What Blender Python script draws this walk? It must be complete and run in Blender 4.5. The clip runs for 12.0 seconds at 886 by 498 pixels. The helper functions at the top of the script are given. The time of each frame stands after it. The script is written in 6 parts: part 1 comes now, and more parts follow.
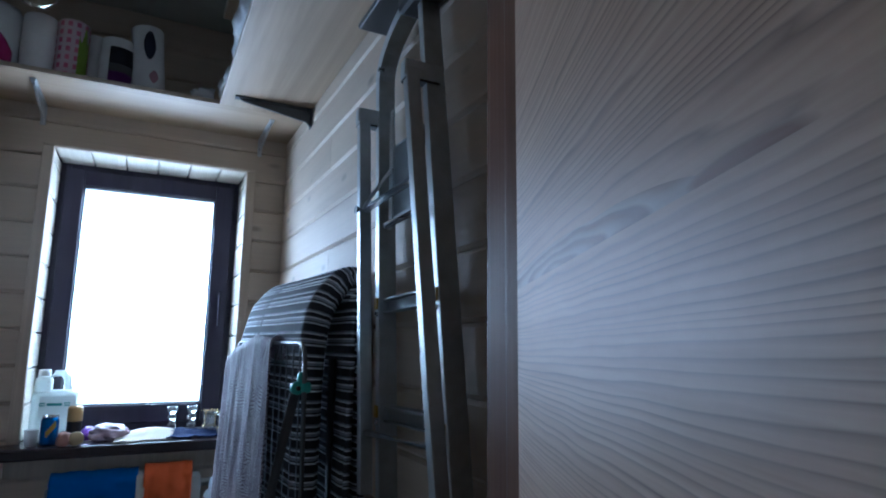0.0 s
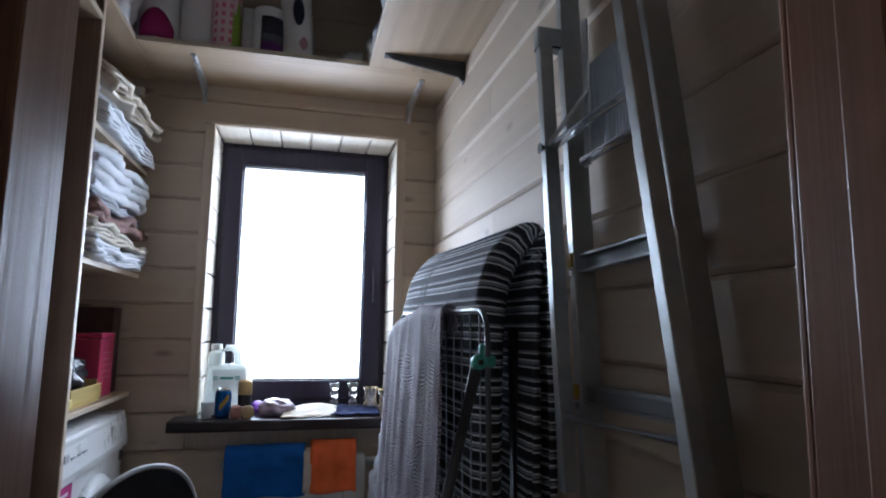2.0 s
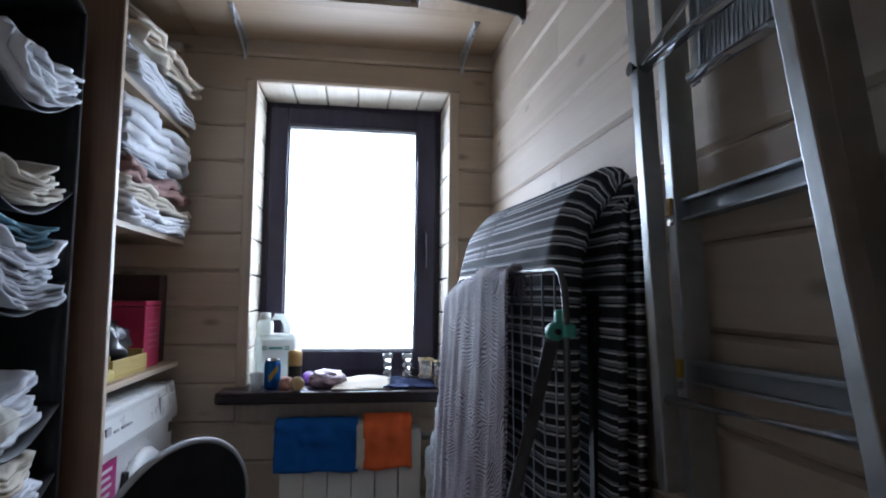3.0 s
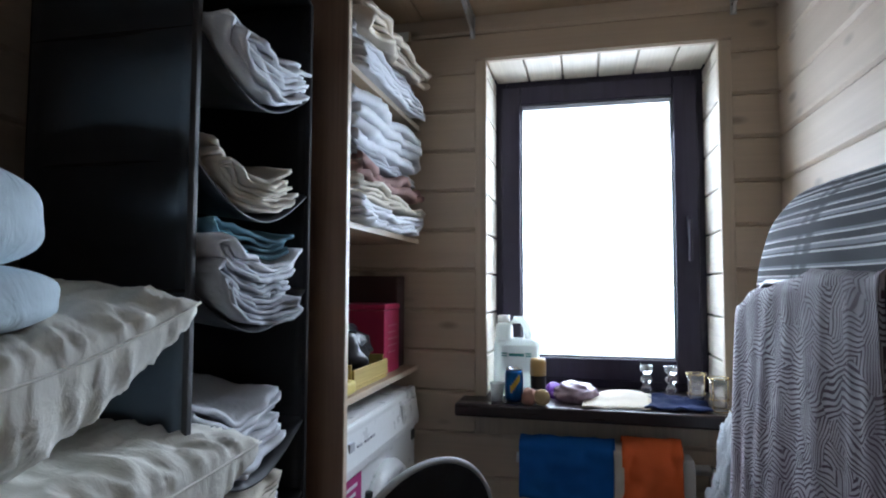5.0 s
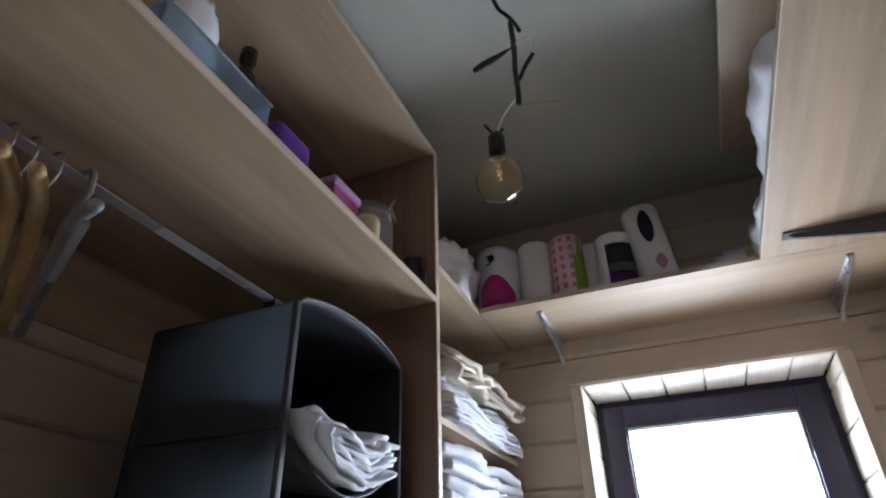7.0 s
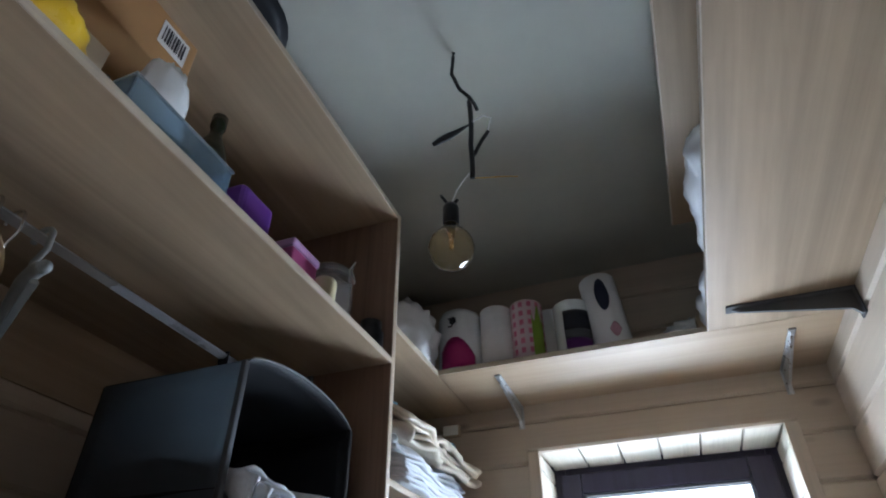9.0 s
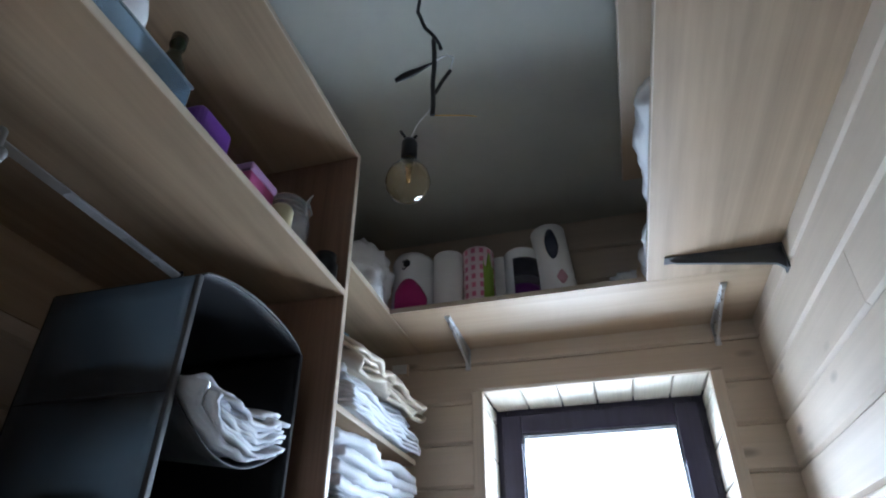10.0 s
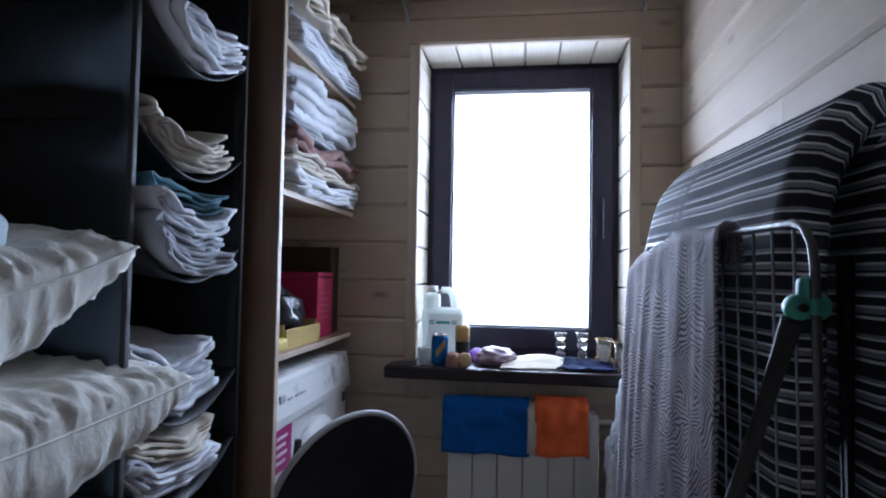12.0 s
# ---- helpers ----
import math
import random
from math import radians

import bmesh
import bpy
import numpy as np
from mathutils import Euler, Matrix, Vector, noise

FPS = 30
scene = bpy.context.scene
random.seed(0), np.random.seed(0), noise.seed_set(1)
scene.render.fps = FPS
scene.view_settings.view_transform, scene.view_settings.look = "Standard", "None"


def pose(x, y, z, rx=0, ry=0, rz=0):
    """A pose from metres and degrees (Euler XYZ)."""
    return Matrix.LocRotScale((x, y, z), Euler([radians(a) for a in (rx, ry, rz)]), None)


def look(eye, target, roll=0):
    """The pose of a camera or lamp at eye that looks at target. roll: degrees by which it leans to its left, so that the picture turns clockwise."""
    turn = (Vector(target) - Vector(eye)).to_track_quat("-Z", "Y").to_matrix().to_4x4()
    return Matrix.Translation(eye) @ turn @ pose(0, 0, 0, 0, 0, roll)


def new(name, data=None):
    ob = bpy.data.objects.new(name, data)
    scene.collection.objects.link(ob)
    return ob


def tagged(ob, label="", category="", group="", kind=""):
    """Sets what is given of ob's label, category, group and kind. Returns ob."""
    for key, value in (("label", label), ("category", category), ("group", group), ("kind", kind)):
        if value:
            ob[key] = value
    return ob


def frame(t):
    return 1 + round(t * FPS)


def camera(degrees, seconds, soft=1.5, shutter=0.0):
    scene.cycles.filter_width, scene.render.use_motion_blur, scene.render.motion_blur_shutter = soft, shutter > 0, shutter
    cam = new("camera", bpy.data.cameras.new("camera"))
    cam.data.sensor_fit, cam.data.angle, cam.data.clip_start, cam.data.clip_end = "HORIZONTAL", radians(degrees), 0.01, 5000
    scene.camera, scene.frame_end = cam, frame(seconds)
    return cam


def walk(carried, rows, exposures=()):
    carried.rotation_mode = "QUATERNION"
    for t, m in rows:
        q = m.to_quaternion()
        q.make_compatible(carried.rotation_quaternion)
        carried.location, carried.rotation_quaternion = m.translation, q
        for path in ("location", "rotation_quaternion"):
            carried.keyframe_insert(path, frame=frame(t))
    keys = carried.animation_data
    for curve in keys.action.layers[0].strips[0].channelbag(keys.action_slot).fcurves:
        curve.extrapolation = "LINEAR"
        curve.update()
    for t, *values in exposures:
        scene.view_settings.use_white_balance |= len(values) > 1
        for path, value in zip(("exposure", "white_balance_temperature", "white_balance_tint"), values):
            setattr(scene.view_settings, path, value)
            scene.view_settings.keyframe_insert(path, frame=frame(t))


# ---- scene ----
cam = camera(73.8, 12.0, 2.0)

PATH = [
    (0, (0.33, 0.077, 1.186), (1.213, 1.843, 1.507), 0.7),
    (0.5, (0.348, 0.073, 1.182), (1.12, 1.888, 1.513), 0.7),
    (1, (0.351, 0.138, 1.162), (1.03, 1.988, 1.502), 1.0),
    (1.5, (0.331, 0.236, 1.156), (0.891, 2.131, 1.469), 0.9),
    (2, (0.314, 0.338, 1.152), (0.776, 2.266, 1.415), 0.8),
    (2.5, (0.329, 0.397, 1.147), (0.687, 2.353, 1.368), 0.8),
    (2.7, (0.34, 0.441, 1.138), (0.67, 2.404, 1.33), 0.7),
    (4.3, (0.271, 0.788, 1.161), (0.174, 2.782, 1.29), 0.5),
    (4.5, (0.27, 0.791, 1.165), (0.054, 2.775, 1.291), 0.2),
    (5, (0.271, 0.796, 1.182), (-0.191, 2.739, 1.298), 0.2),
    (5.5, (0.27, 0.809, 1.224), (-0.357, 2.701, 1.398), 0.1),
    (6, (0.252, 0.831, 1.287), (-0.434, 2.655, 1.736), -0.7),
    (6.5, (0.258, 0.838, 1.324), (-0.423, 2.546, 2.11), -1.2),
    (7, (0.268, 0.833, 1.347), (-0.387, 2.423, 2.369), -1.3),
    (7.5, (0.276, 0.824, 1.368), (-0.342, 2.316, 2.548), -1.3),
    (9.5, (0.352, 0.808, 1.303), (-0.162, 2.347, 2.472), 0.1),
    (10, (0.352, 0.813, 1.265), (-0.1, 2.439, 2.338), -0.0),
    (10.5, (0.349, 0.805, 1.257), (-0.052, 2.538, 2.171), 0.4),
    (11, (0.325, 0.802, 1.233), (-0.024, 2.653, 1.905), 0.2),
    (11.5, (0.365, 0.79, 1.106), (0.013, 2.7, 1.584), 1.1),
    (12, (0.34, 0.69, 1.12), (0.061, 2.669, 1.204), 1.0),
]
EXPOSURES = [(0, 0.2, 4700, 10), (1.0, 0.15, 5200, 14), (1.5, 0.2, 5600, 17), (2.5, 0.15, 5650, 18), (4.5, 0.12, 5650, 17), (5.5, 0.2, 5900, 14), (7.0, 0.8, 5950, 18), (9.5, 0.72, 5500, 13), (10.5, 0.75, 5400, 13), (11.0, 0.42, 5350, 12), (12, 0.1, 5350, 21)]
walk(cam, [(t, look(eye, target, roll)) for t, eye, target, roll in PATH], EXPOSURES)

# ---- light ----
world = bpy.data.worlds.new("world")
scene.world = world
world.use_nodes = True
wt = world.node_tree
sky = wt.nodes.new("ShaderNodeTexSky")
sky.sky_type = "NISHITA"
sky.sun_disc = False
sky.sun_elevation = radians(40)
sky.sun_rotation = radians(150)
wt.links.new(sky.outputs[0], wt.nodes["Background"].inputs[0])
wt.nodes["Background"].inputs[1].default_value = 0.1


def area_lamp(name, m, sx, sy, watts, color):
    d = bpy.data.lights.new(name, "AREA")
    d.shape, d.size, d.size_y, d.energy, d.color = "RECTANGLE", sx, sy, watts, color
    ob = new(name, d)
    ob.matrix_world = m
    return ob


# daylight of the overcast sky in the window's opening, outside the glass
area_lamp("window_daylight", look((0.315, 3.15, 1.39), (0.22, 2.35, 0.98)), 0.58, 0.94, 18.5, (0.82, 0.93, 1.0))
# weak unseen fill lamp, added in the hall behind to lift the room's shade
area_lamp("hall_fill", look((0.2, -2.42, 1.0), (0.1, 0.6, 1.6)), 0.8, 1.2, 1.0, (0.92, 0.96, 1.0))

# ---- materials ----


def mat(name, color, rough=0.6, metal=0.0, spec=0.4):
    m = bpy.data.materials.new(name)
    m.use_nodes = True
    b = m.node_tree.nodes["Principled BSDF"]
    b.inputs["Base Color"].default_value = (*color, 1)
    b.inputs["Roughness"].default_value = rough
    b.inputs["Metallic"].default_value = metal
    b.inputs["Specular IOR Level"].default_value = spec
    return m


def nd(m, kind, **inputs):
    n = m.node_tree.nodes.new(kind)
    for k, v in inputs.items():
        n.inputs[k.replace("_", " ")].default_value = v
    return n


def lk(m, a, b):
    m.node_tree.links.new(a, b)


def coords(m, scale, which="Object", random_shift=False):
    tc = nd(m, "ShaderNodeTexCoord")
    mp = nd(m, "ShaderNodeMapping")
    mp.inputs["Scale"].default_value = scale
    lk(m, tc.outputs[which], mp.inputs["Vector"])
    if random_shift:
        oi = nd(m, "ShaderNodeObjectInfo")
        mu = nd(m, "ShaderNodeVectorMath")
        mu.operation = "MULTIPLY"
        mu.inputs[1].default_value = (37.0, 11.0, 23.0)
        lk(m, oi.outputs["Random"], mu.inputs[0])
        lk(m, mu.outputs[0], mp.inputs["Location"])
    return mp.outputs[0]


def noise_tex(m, vec, scale, detail=5.0, rough=0.6, distortion=0.0):
    n = nd(m, "ShaderNodeTexNoise", Scale=scale, Detail=detail, Roughness=rough, Distortion=distortion)
    lk(m, vec, n.inputs["Vector"])
    return n.outputs["Fac"]


def ramp(m, fac, stops):
    r = nd(m, "ShaderNodeValToRGB")
    e = r.color_ramp.elements
    while len(e) < len(stops):
        e.new(0.5)
    for el, (p, c) in zip(e, stops):
        el.position, el.color = p, (*c, 1)
    lk(m, fac, r.inputs[0])
    return r.outputs[0]


def mixc(m, fac, a, b, mode="MIX"):
    x = nd(m, "ShaderNodeMix")
    x.data_type, x.blend_type = "RGBA", mode
    for sock, v in ((x.inputs[0], fac), (x.inputs[6], a), (x.inputs[7], b)):
        if isinstance(v, (int, float)):
            sock.default_value = v
        elif isinstance(v, tuple):
            sock.default_value = (*v, 1)
        else:
            lk(m, v, sock)
    return x.outputs[2]


def bsdf(m):
    return m.node_tree.nodes["Principled BSDF"]


def bump(m, height, strength, dist=0.005):
    b = nd(m, "ShaderNodeBump", Strength=strength, Distance=dist)
    lk(m, height, b.inputs["Height"])
    lk(m, b.outputs[0], bsdf(m).inputs["Normal"])


def scl(c, k):
    return tuple(min(1.0, v * k) for v in c)


def wood(name, color, axis, rough=0.5, contrast=0.35, fine=1.0, knots=0.0, shift=False, bumpy=0.25, pore=0.2):
    """Boards with the grain along one axis of their own coordinates."""
    m = mat(name, color, rough)
    long, wide = 1.3 * fine, 26.0 * fine
    s = tuple(long if a == axis else wide for a in "xyz")
    v = coords(m, s, random_shift=shift)
    g = noise_tex(m, v, 1.0, 6.0, 0.65, 0.6)
    v2 = coords(m, tuple(3.0 * fine if a == axis else 190.0 * fine for a in "xyz"), random_shift=shift)
    pores = noise_tex(m, v2, 1.0, 2.0, 0.5)
    big = noise_tex(m, coords(m, (1.7, 1.7, 1.7), random_shift=shift), 1.0, 3.0)
    c = ramp(m, g, [(0.3, scl(color, 1 - contrast)), (0.52, color), (0.7, scl(color, 1 + contrast * 0.55))])
    c = mixc(m, pore, c, ramp(m, pores, [(0.35, scl(color, 0.7)), (0.6, scl(color, 1.12))]))
    c = mixc(m, 0.3, c, ramp(m, big, [(0.3, (0.62, 0.60, 0.58)), (0.7, (1.0, 1.0, 1.0))]), "MULTIPLY")
    if knots:
        vk = coords(m, tuple(3.2 if a == axis else 8.0 for a in "xyz"), random_shift=shift)
        vo = nd(m, "ShaderNodeTexVoronoi", Scale=1.0)
        lk(m, vk, vo.inputs["Vector"])
        kn = ramp(m, vo.outputs["Distance"], [(0.04, (1, 1, 1)), (0.13, (0, 0, 0))])
        c = mixc(m, kn, c, scl(color, 0.55))
    if shift:
        oi = nd(m, "ShaderNodeObjectInfo")
        c = mixc(m, 0.5, c, ramp(m, oi.outputs["Random"], [(0.0, (0.84, 0.82, 0.80)), (1.0, (1, 1, 1))]), "MULTIPLY")
    lk(m, c, bsdf(m).inputs["Base Color"])
    lk(m, ramp(m, g, [(0.2, (rough + 0.12,) * 3), (0.8, (rough - 0.08,) * 3)]), bsdf(m).inputs["Roughness"])
    if bumpy:
        bump(m, pores, bumpy, 0.0015)
    return m


def cloth(name, color, var=0.12, weave=420.0, rough=0.9, fold=0.0, creases=(22, 22, 22)):
    m = mat(name, color, rough, spec=0.2)
    big = noise_tex(m, coords(m, (6, 6, 6)), 1.0, 4.0)
    fine = noise_tex(m, coords(m, (weave,) * 3), 1.0, 2.0)
    c = ramp(m, big, [(0.3, scl(color, 1 - var)), (0.7, scl(color, 1 + var * 0.6))])
    lk(m, c, bsdf(m).inputs["Base Color"])
    if fold:
        h = noise_tex(m, coords(m, creases), 1.0, 4.0, 0.6, 0.5)
        bump(m, h, fold, 0.012)
    else:
        bump(m, fine, 0.25, 0.001)
    return m


def plastic(name, color, rough=0.35, var=0.08):
    m = mat(name, color, rough)
    n = noise_tex(m, coords(m, (9, 9, 9)), 1.0, 5.0)
    lk(m, ramp(m, n, [(0.3, scl(color, 1 - var)), (0.7, scl(color, 1 + var))]), bsdf(m).inputs["Base Color"])
    lk(m, ramp(m, n, [(0.3, (rough * 0.8,) * 3), (0.75, (min(1, rough * 1.3),) * 3)]), bsdf(m).inputs["Roughness"])
    return m


def metal(name, color, rough=0.35, brushed=None):
    m = mat(name, color, rough, 1.0)
    s = (40, 40, 40) if brushed is None else tuple(4 if a == brushed else 300 for a in "xyz")
    n = noise_tex(m, coords(m, s), 1.0, 4.0)
    lk(m, ramp(m, n, [(0.3, (rough * 0.75,) * 3), (0.75, (min(1, rough * 1.35),) * 3)]), bsdf(m).inputs["Roughness"])
    lk(m, ramp(m, n, [(0.25, scl(color, 0.8)), (0.7, color)]), bsdf(m).inputs["Base Color"])
    return m


def clear(name, color=(1, 1, 1), rough=0.02, ior=1.45, weight=1.0):
    m = mat(name, color, rough)
    bsdf(m).inputs["Transmission Weight"].default_value = weight
    bsdf(m).inputs["IOR"].default_value = ior
    return m


def see_through(m, share, color):
    """Thin stuff that lets part of the light through, scattered."""
    t, x = nd(m, "ShaderNodeBsdfTranslucent"), nd(m, "ShaderNodeMixShader")
    t.inputs[0].default_value = (*color, 1)
    x.inputs[0].default_value = share
    lk(m, bsdf(m).outputs[0], x.inputs[1])
    lk(m, t.outputs[0], x.inputs[2])
    lk(m, x.outputs[0], m.node_tree.nodes["Material Output"].inputs[0])


PINE = (0.61, 0.51, 0.40)
M_PLANK = wood("whitewashed_pine", PINE, "x", 0.58, 0.09, 0.5, knots=1.0, shift=True, bumpy=0.1, pore=0.08)
M_TRIMV = wood("pine_trim_upright", PINE, "z", 0.42, 0.14, 0.7)
M_REVEAL = wood("pale_lining", (0.78, 0.72, 0.61), "y", 0.45, 0.10, 0.7, shift=True)
OAK = (0.43, 0.315, 0.205)
M_OAK_Y = wood("oak_laminate_y", OAK, "y", 0.5, 0.36, 0.32, pore=0.16)
M_OAK_X = wood("oak_laminate_x", OAK, "x", 0.5, 0.22, 0.28, pore=0.12)
M_OAK_Z = wood("oak_laminate_z", (0.26, 0.165, 0.11), "z", 0.5, 0.30, 0.4)
M_EDGE = wood("pale_edge_band", (0.60, 0.50, 0.38), "y", 0.4, 0.1)
M_JAMB = wood("varnished_jamb", (0.28, 0.15, 0.094), "z", 0.36, 0.25, 0.8)
bsdf(M_JAMB).inputs["Specular IOR Level"].default_value = 0.2
bsdf(M_PLANK).inputs["Specular IOR Level"].default_value = 0.18
M_SILL = wood("dark_brown_sill", (0.028, 0.018, 0.018), "x", 0.28, 0.3)
# dark brown frame; the extra blue in its base imitates the sheen of daylight
M_FRAME = wood("dark_brown_frame_blue_sheen", (0.034, 0.027, 0.052), "z", 0.38, 0.25)
M_GLASS = clear("window_glass", (0.96, 1.0, 0.99), 0.0, 1.45)
M_CEIL = plastic("matt_grey_green_ceiling", (0.52, 0.52, 0.455), 0.8, 0.04)
# the floor is out of view; its pale tone is set to bounce light upwards
M_FLOOR = wood("floor_boards", (0.62, 0.52, 0.42), "y", 0.4, 0.25, shift=True)
M_HALL = plastic("hall_plaster", (0.55, 0.50, 0.44), 0.8, 0.06)
M_STEEL = metal("brushed_steel", (0.62, 0.64, 0.66), 0.32)
M_CHROME = metal("chrome", (0.75, 0.76, 0.78), 0.12)
M_ALU = metal("aluminium", (0.52, 0.55, 0.56), 0.38)
M_TREAD = metal("dull_ribbed_aluminium", (0.34, 0.36, 0.37), 0.5)
# chrome rail: the pale grey base stands in for its bright reflections
M_RAIL = plastic("chrome_rail_grey_reflection", (0.60, 0.60, 0.61), 0.3)
M_GREYPAINT = plastic("grey_painted_steel", (0.10, 0.103, 0.108), 0.55)
bsdf(M_GREYPAINT).inputs["Specular IOR Level"].default_value = 0.25
M_DARKTUBE = metal("dark_grey_tube", (0.17, 0.175, 0.18), 0.42)
M_BLACK = plastic("black_plastic", (0.012, 0.012, 0.013), 0.35)
M_YELLOW = plastic("yellow_plastic", (0.46, 0.28, 0.02), 0.4)
M_GREEN = plastic("mint_green_plastic", (0.08, 0.42, 0.33), 0.42)
M_WHITE = plastic("white_enamel", (0.76, 0.77, 0.76), 0.3, 0.03)
M_RAD = plastic("white_radiator_enamel", (0.74, 0.73, 0.69), 0.35, 0.03)
M_ORG = cloth("black_nonwoven", (0.026, 0.027, 0.030), 0.3, 700, 0.5)
M_BLUE = cloth("blue_microfibre", (0.015, 0.13, 0.46), 0.15, 300)
M_ORANGE = cloth("orange_microfibre", (0.90, 0.17, 0.045), 0.15, 300)
M_LINEN = cloth("white_cotton", (0.70, 0.72, 0.76), 0.08, fold=0.35)
M_CREAM = cloth("cream_cotton", (0.62, 0.57, 0.48), 0.10, fold=0.4)
M_GREYLIN = cloth("grey_patterned_cotton", (0.40, 0.42, 0.45), 0.35, fold=0.4)
M_TEAL = cloth("teal_print_cotton", (0.10, 0.20, 0.25), 0.5, fold=0.35)
M_PINKKNIT = cloth("dusty_pink_knit", (0.32, 0.20, 0.18), 0.3, 120)
M_SATIN = cloth("champagne_satin", (0.62, 0.54, 0.43), 0.1, 300, 0.35, fold=0.3)
M_PILLOW = cloth("ivory_pillow_cotton", (0.80, 0.79, 0.73), 0.05, fold=0.25, creases=(8, 46, 30))
M_DUVET = cloth("pale_blue_white_duvet", (0.52, 0.62, 0.68), 0.06, fold=0.8, creases=(6, 18, 14))
M_PAPER = plastic("white_tissue_paper", (0.86, 0.85, 0.84), 0.85, 0.03)
M_FILM = plastic("white_plastic_film", (0.82, 0.83, 0.85), 0.22, 0.05)
M_BAG = plastic("clear_plastic_film", (0.80, 0.83, 0.86), 0.18, 0.05)
bsdf(M_BAG).inputs["Transmission Weight"].default_value = 0.3
see_through(M_BAG, 0.4, (0.8, 0.84, 0.88))
bump(M_BAG, noise_tex(M_BAG, coords(M_BAG, (26, 26, 14)), 1.0, 4.0, 0.6, 1.5), 0.9, 0.02)
M_MAGENTA = plastic("magenta_print", (0.40, 0.015, 0.16), 0.4)
M_PURPLE = plastic("purple_plastic", (0.17, 0.05, 0.36), 0.35)
M_NAVY = cloth("navy_cloth", (0.012, 0.022, 0.075), 0.3)
M_KRAFT = plastic("kraft_card", (0.52, 0.40, 0.27), 0.8)
M_INK = plastic("dark_print_ink", (0.02, 0.02, 0.03), 0.5)
M_CLEAR = clear("clear_glass", (1, 1, 1), 0.02, 1.47)
bsdf(M_CLEAR).inputs["Transmission Weight"].default_value = 0.86
M_GOLD = metal("brass_wire", (0.66, 0.50, 0.25), 0.25)
M_AMBER = clear("amber_bulb_glass", (1.0, 0.93, 0.76), 0.0, 1.45)


def door_material():
    """Pine veneer with one broad cathedral figure that opens away from the hinge."""
    m = mat("pine_door_veneer", (0.44, 0.33, 0.25), 0.50, spec=0.22)
    tc = nd(m, "ShaderNodeTexCoord")
    sep = nd(m, "ShaderNodeSeparateXYZ")
    wob = nd(m, "ShaderNodeTexNoise", Scale=3.0, Detail=3.0)
    add = nd(m, "ShaderNodeVectorMath")
    add.operation = "MULTIPLY_ADD"
    add.inputs[1].default_value = (0.02, 0.03, 0.018)
    lk(m, tc.outputs["Object"], wob.inputs["Vector"])
    lk(m, wob.outputs["Color"], add.inputs[0])
    lk(m, tc.outputs["Object"], add.inputs[2])
    lk(m, add.outputs[0], sep.inputs[0])
    tcz = nd(m, "ShaderNodeSeparateXYZ")
    lk(m, tc.outputs["Object"], tcz.inputs[0])

    def op(kind, a, b=None):
        n = nd(m, "ShaderNodeMath")
        n.operation = kind
        for i, v in enumerate((a, b)):
            if v is None:
                continue
            if isinstance(v, (int, float)):
                n.inputs[i].default_value = v
            else:
                lk(m, v, n.inputs[i])
        return n.outputs[0]

    # two boards glued along z = ZJ: straight grain below, a long flame figure above
    zj = 1.247
    z, u = sep.outputs["Z"], op("MULTIPLY", sep.outputs["Y"], -1.0)
    swell = nd(m, "ShaderNodeTexNoise", Scale=1.0, Detail=1.0)
    lk(m, coords(m, (0.1, 0.9, 7.0)), swell.inputs["Vector"])
    crowd = nd(m, "ShaderNodeTexNoise", Scale=1.0, Detail=2.0)
    lk(m, coords(m, (0.1, 0.25, 24.0)), crowd.inputs["Vector"])
    drift = op("ADD", op("MULTIPLY", swell.outputs["Fac"], 9.0), op("MULTIPLY", crowd.outputs["Fac"], 7.0))
    low = op("ADD", op("MULTIPLY", z, 180.0), drift)
    dz = op("SUBTRACT", z, zj + 0.009)
    du = op("MULTIPLY", op("SUBTRACT", u, 0.17), 0.075)
    eye = op("SQRT", op("ADD", op("MULTIPLY", dz, dz), op("MULTIPLY", du, du)))
    inside = op("LESS_THAN", eye, 0.0195)
    lines = op("ADD", op("MULTIPLY", eye, 165.0), drift)
    flame = nd(m, "ShaderNodeMix")
    lk(m, inside, flame.inputs[0])
    lk(m, lines, flame.inputs[2])
    lk(m, op("ADD", op("MULTIPLY", eye, 150.0), op("MULTIPLY", wob.outputs["Fac"], 4.5)), flame.inputs[3])
    sel = op("GREATER_THAN", tcz.outputs["Z"], zj)
    mixv = nd(m, "ShaderNodeMix")
    lk(m, sel, mixv.inputs[0])
    lk(m, low, mixv.inputs[2])
    lk(m, flame.outputs[0], mixv.inputs[3])
    ring = op("FRACT", mixv.outputs[0])
    c = ramp(m, ring, [(0.0, (0.52, 0.33, 0.195)), (0.50, (0.47, 0.285, 0.165)), (0.78, (0.25, 0.135, 0.072)), (0.88, (0.10, 0.045, 0.022)), (1.0, (0.51, 0.32, 0.19))])
    fade = noise_tex(m, coords(m, (1, 1.3, 15)), 1.0, 3.0)
    c = mixc(m, ramp(m, fade, [(0.40, (0.0, 0.0, 0.0)), (0.68, (0.70, 0.70, 0.70))]), c, (0.48, 0.30, 0.178))
    flow = noise_tex(m, coords(m, (1, 3.0, 120)), 1.0, 4.0)
    c = mixc(m, 0.35, c, ramp(m, flow, [(0.32, (0.24, 0.125, 0.066)), (0.62, (0.53, 0.345, 0.21))]))
    figure = ramp(m, ring, [(0.0, (0.44, 0.32, 0.225)), (0.3, (0.36, 0.245, 0.16)), (0.60, (0.19, 0.088, 0.038)), (0.86, (0.17, 0.078, 0.034)), (1.0, (0.42, 0.30, 0.21))])
    both = nd(m, "ShaderNodeMath")
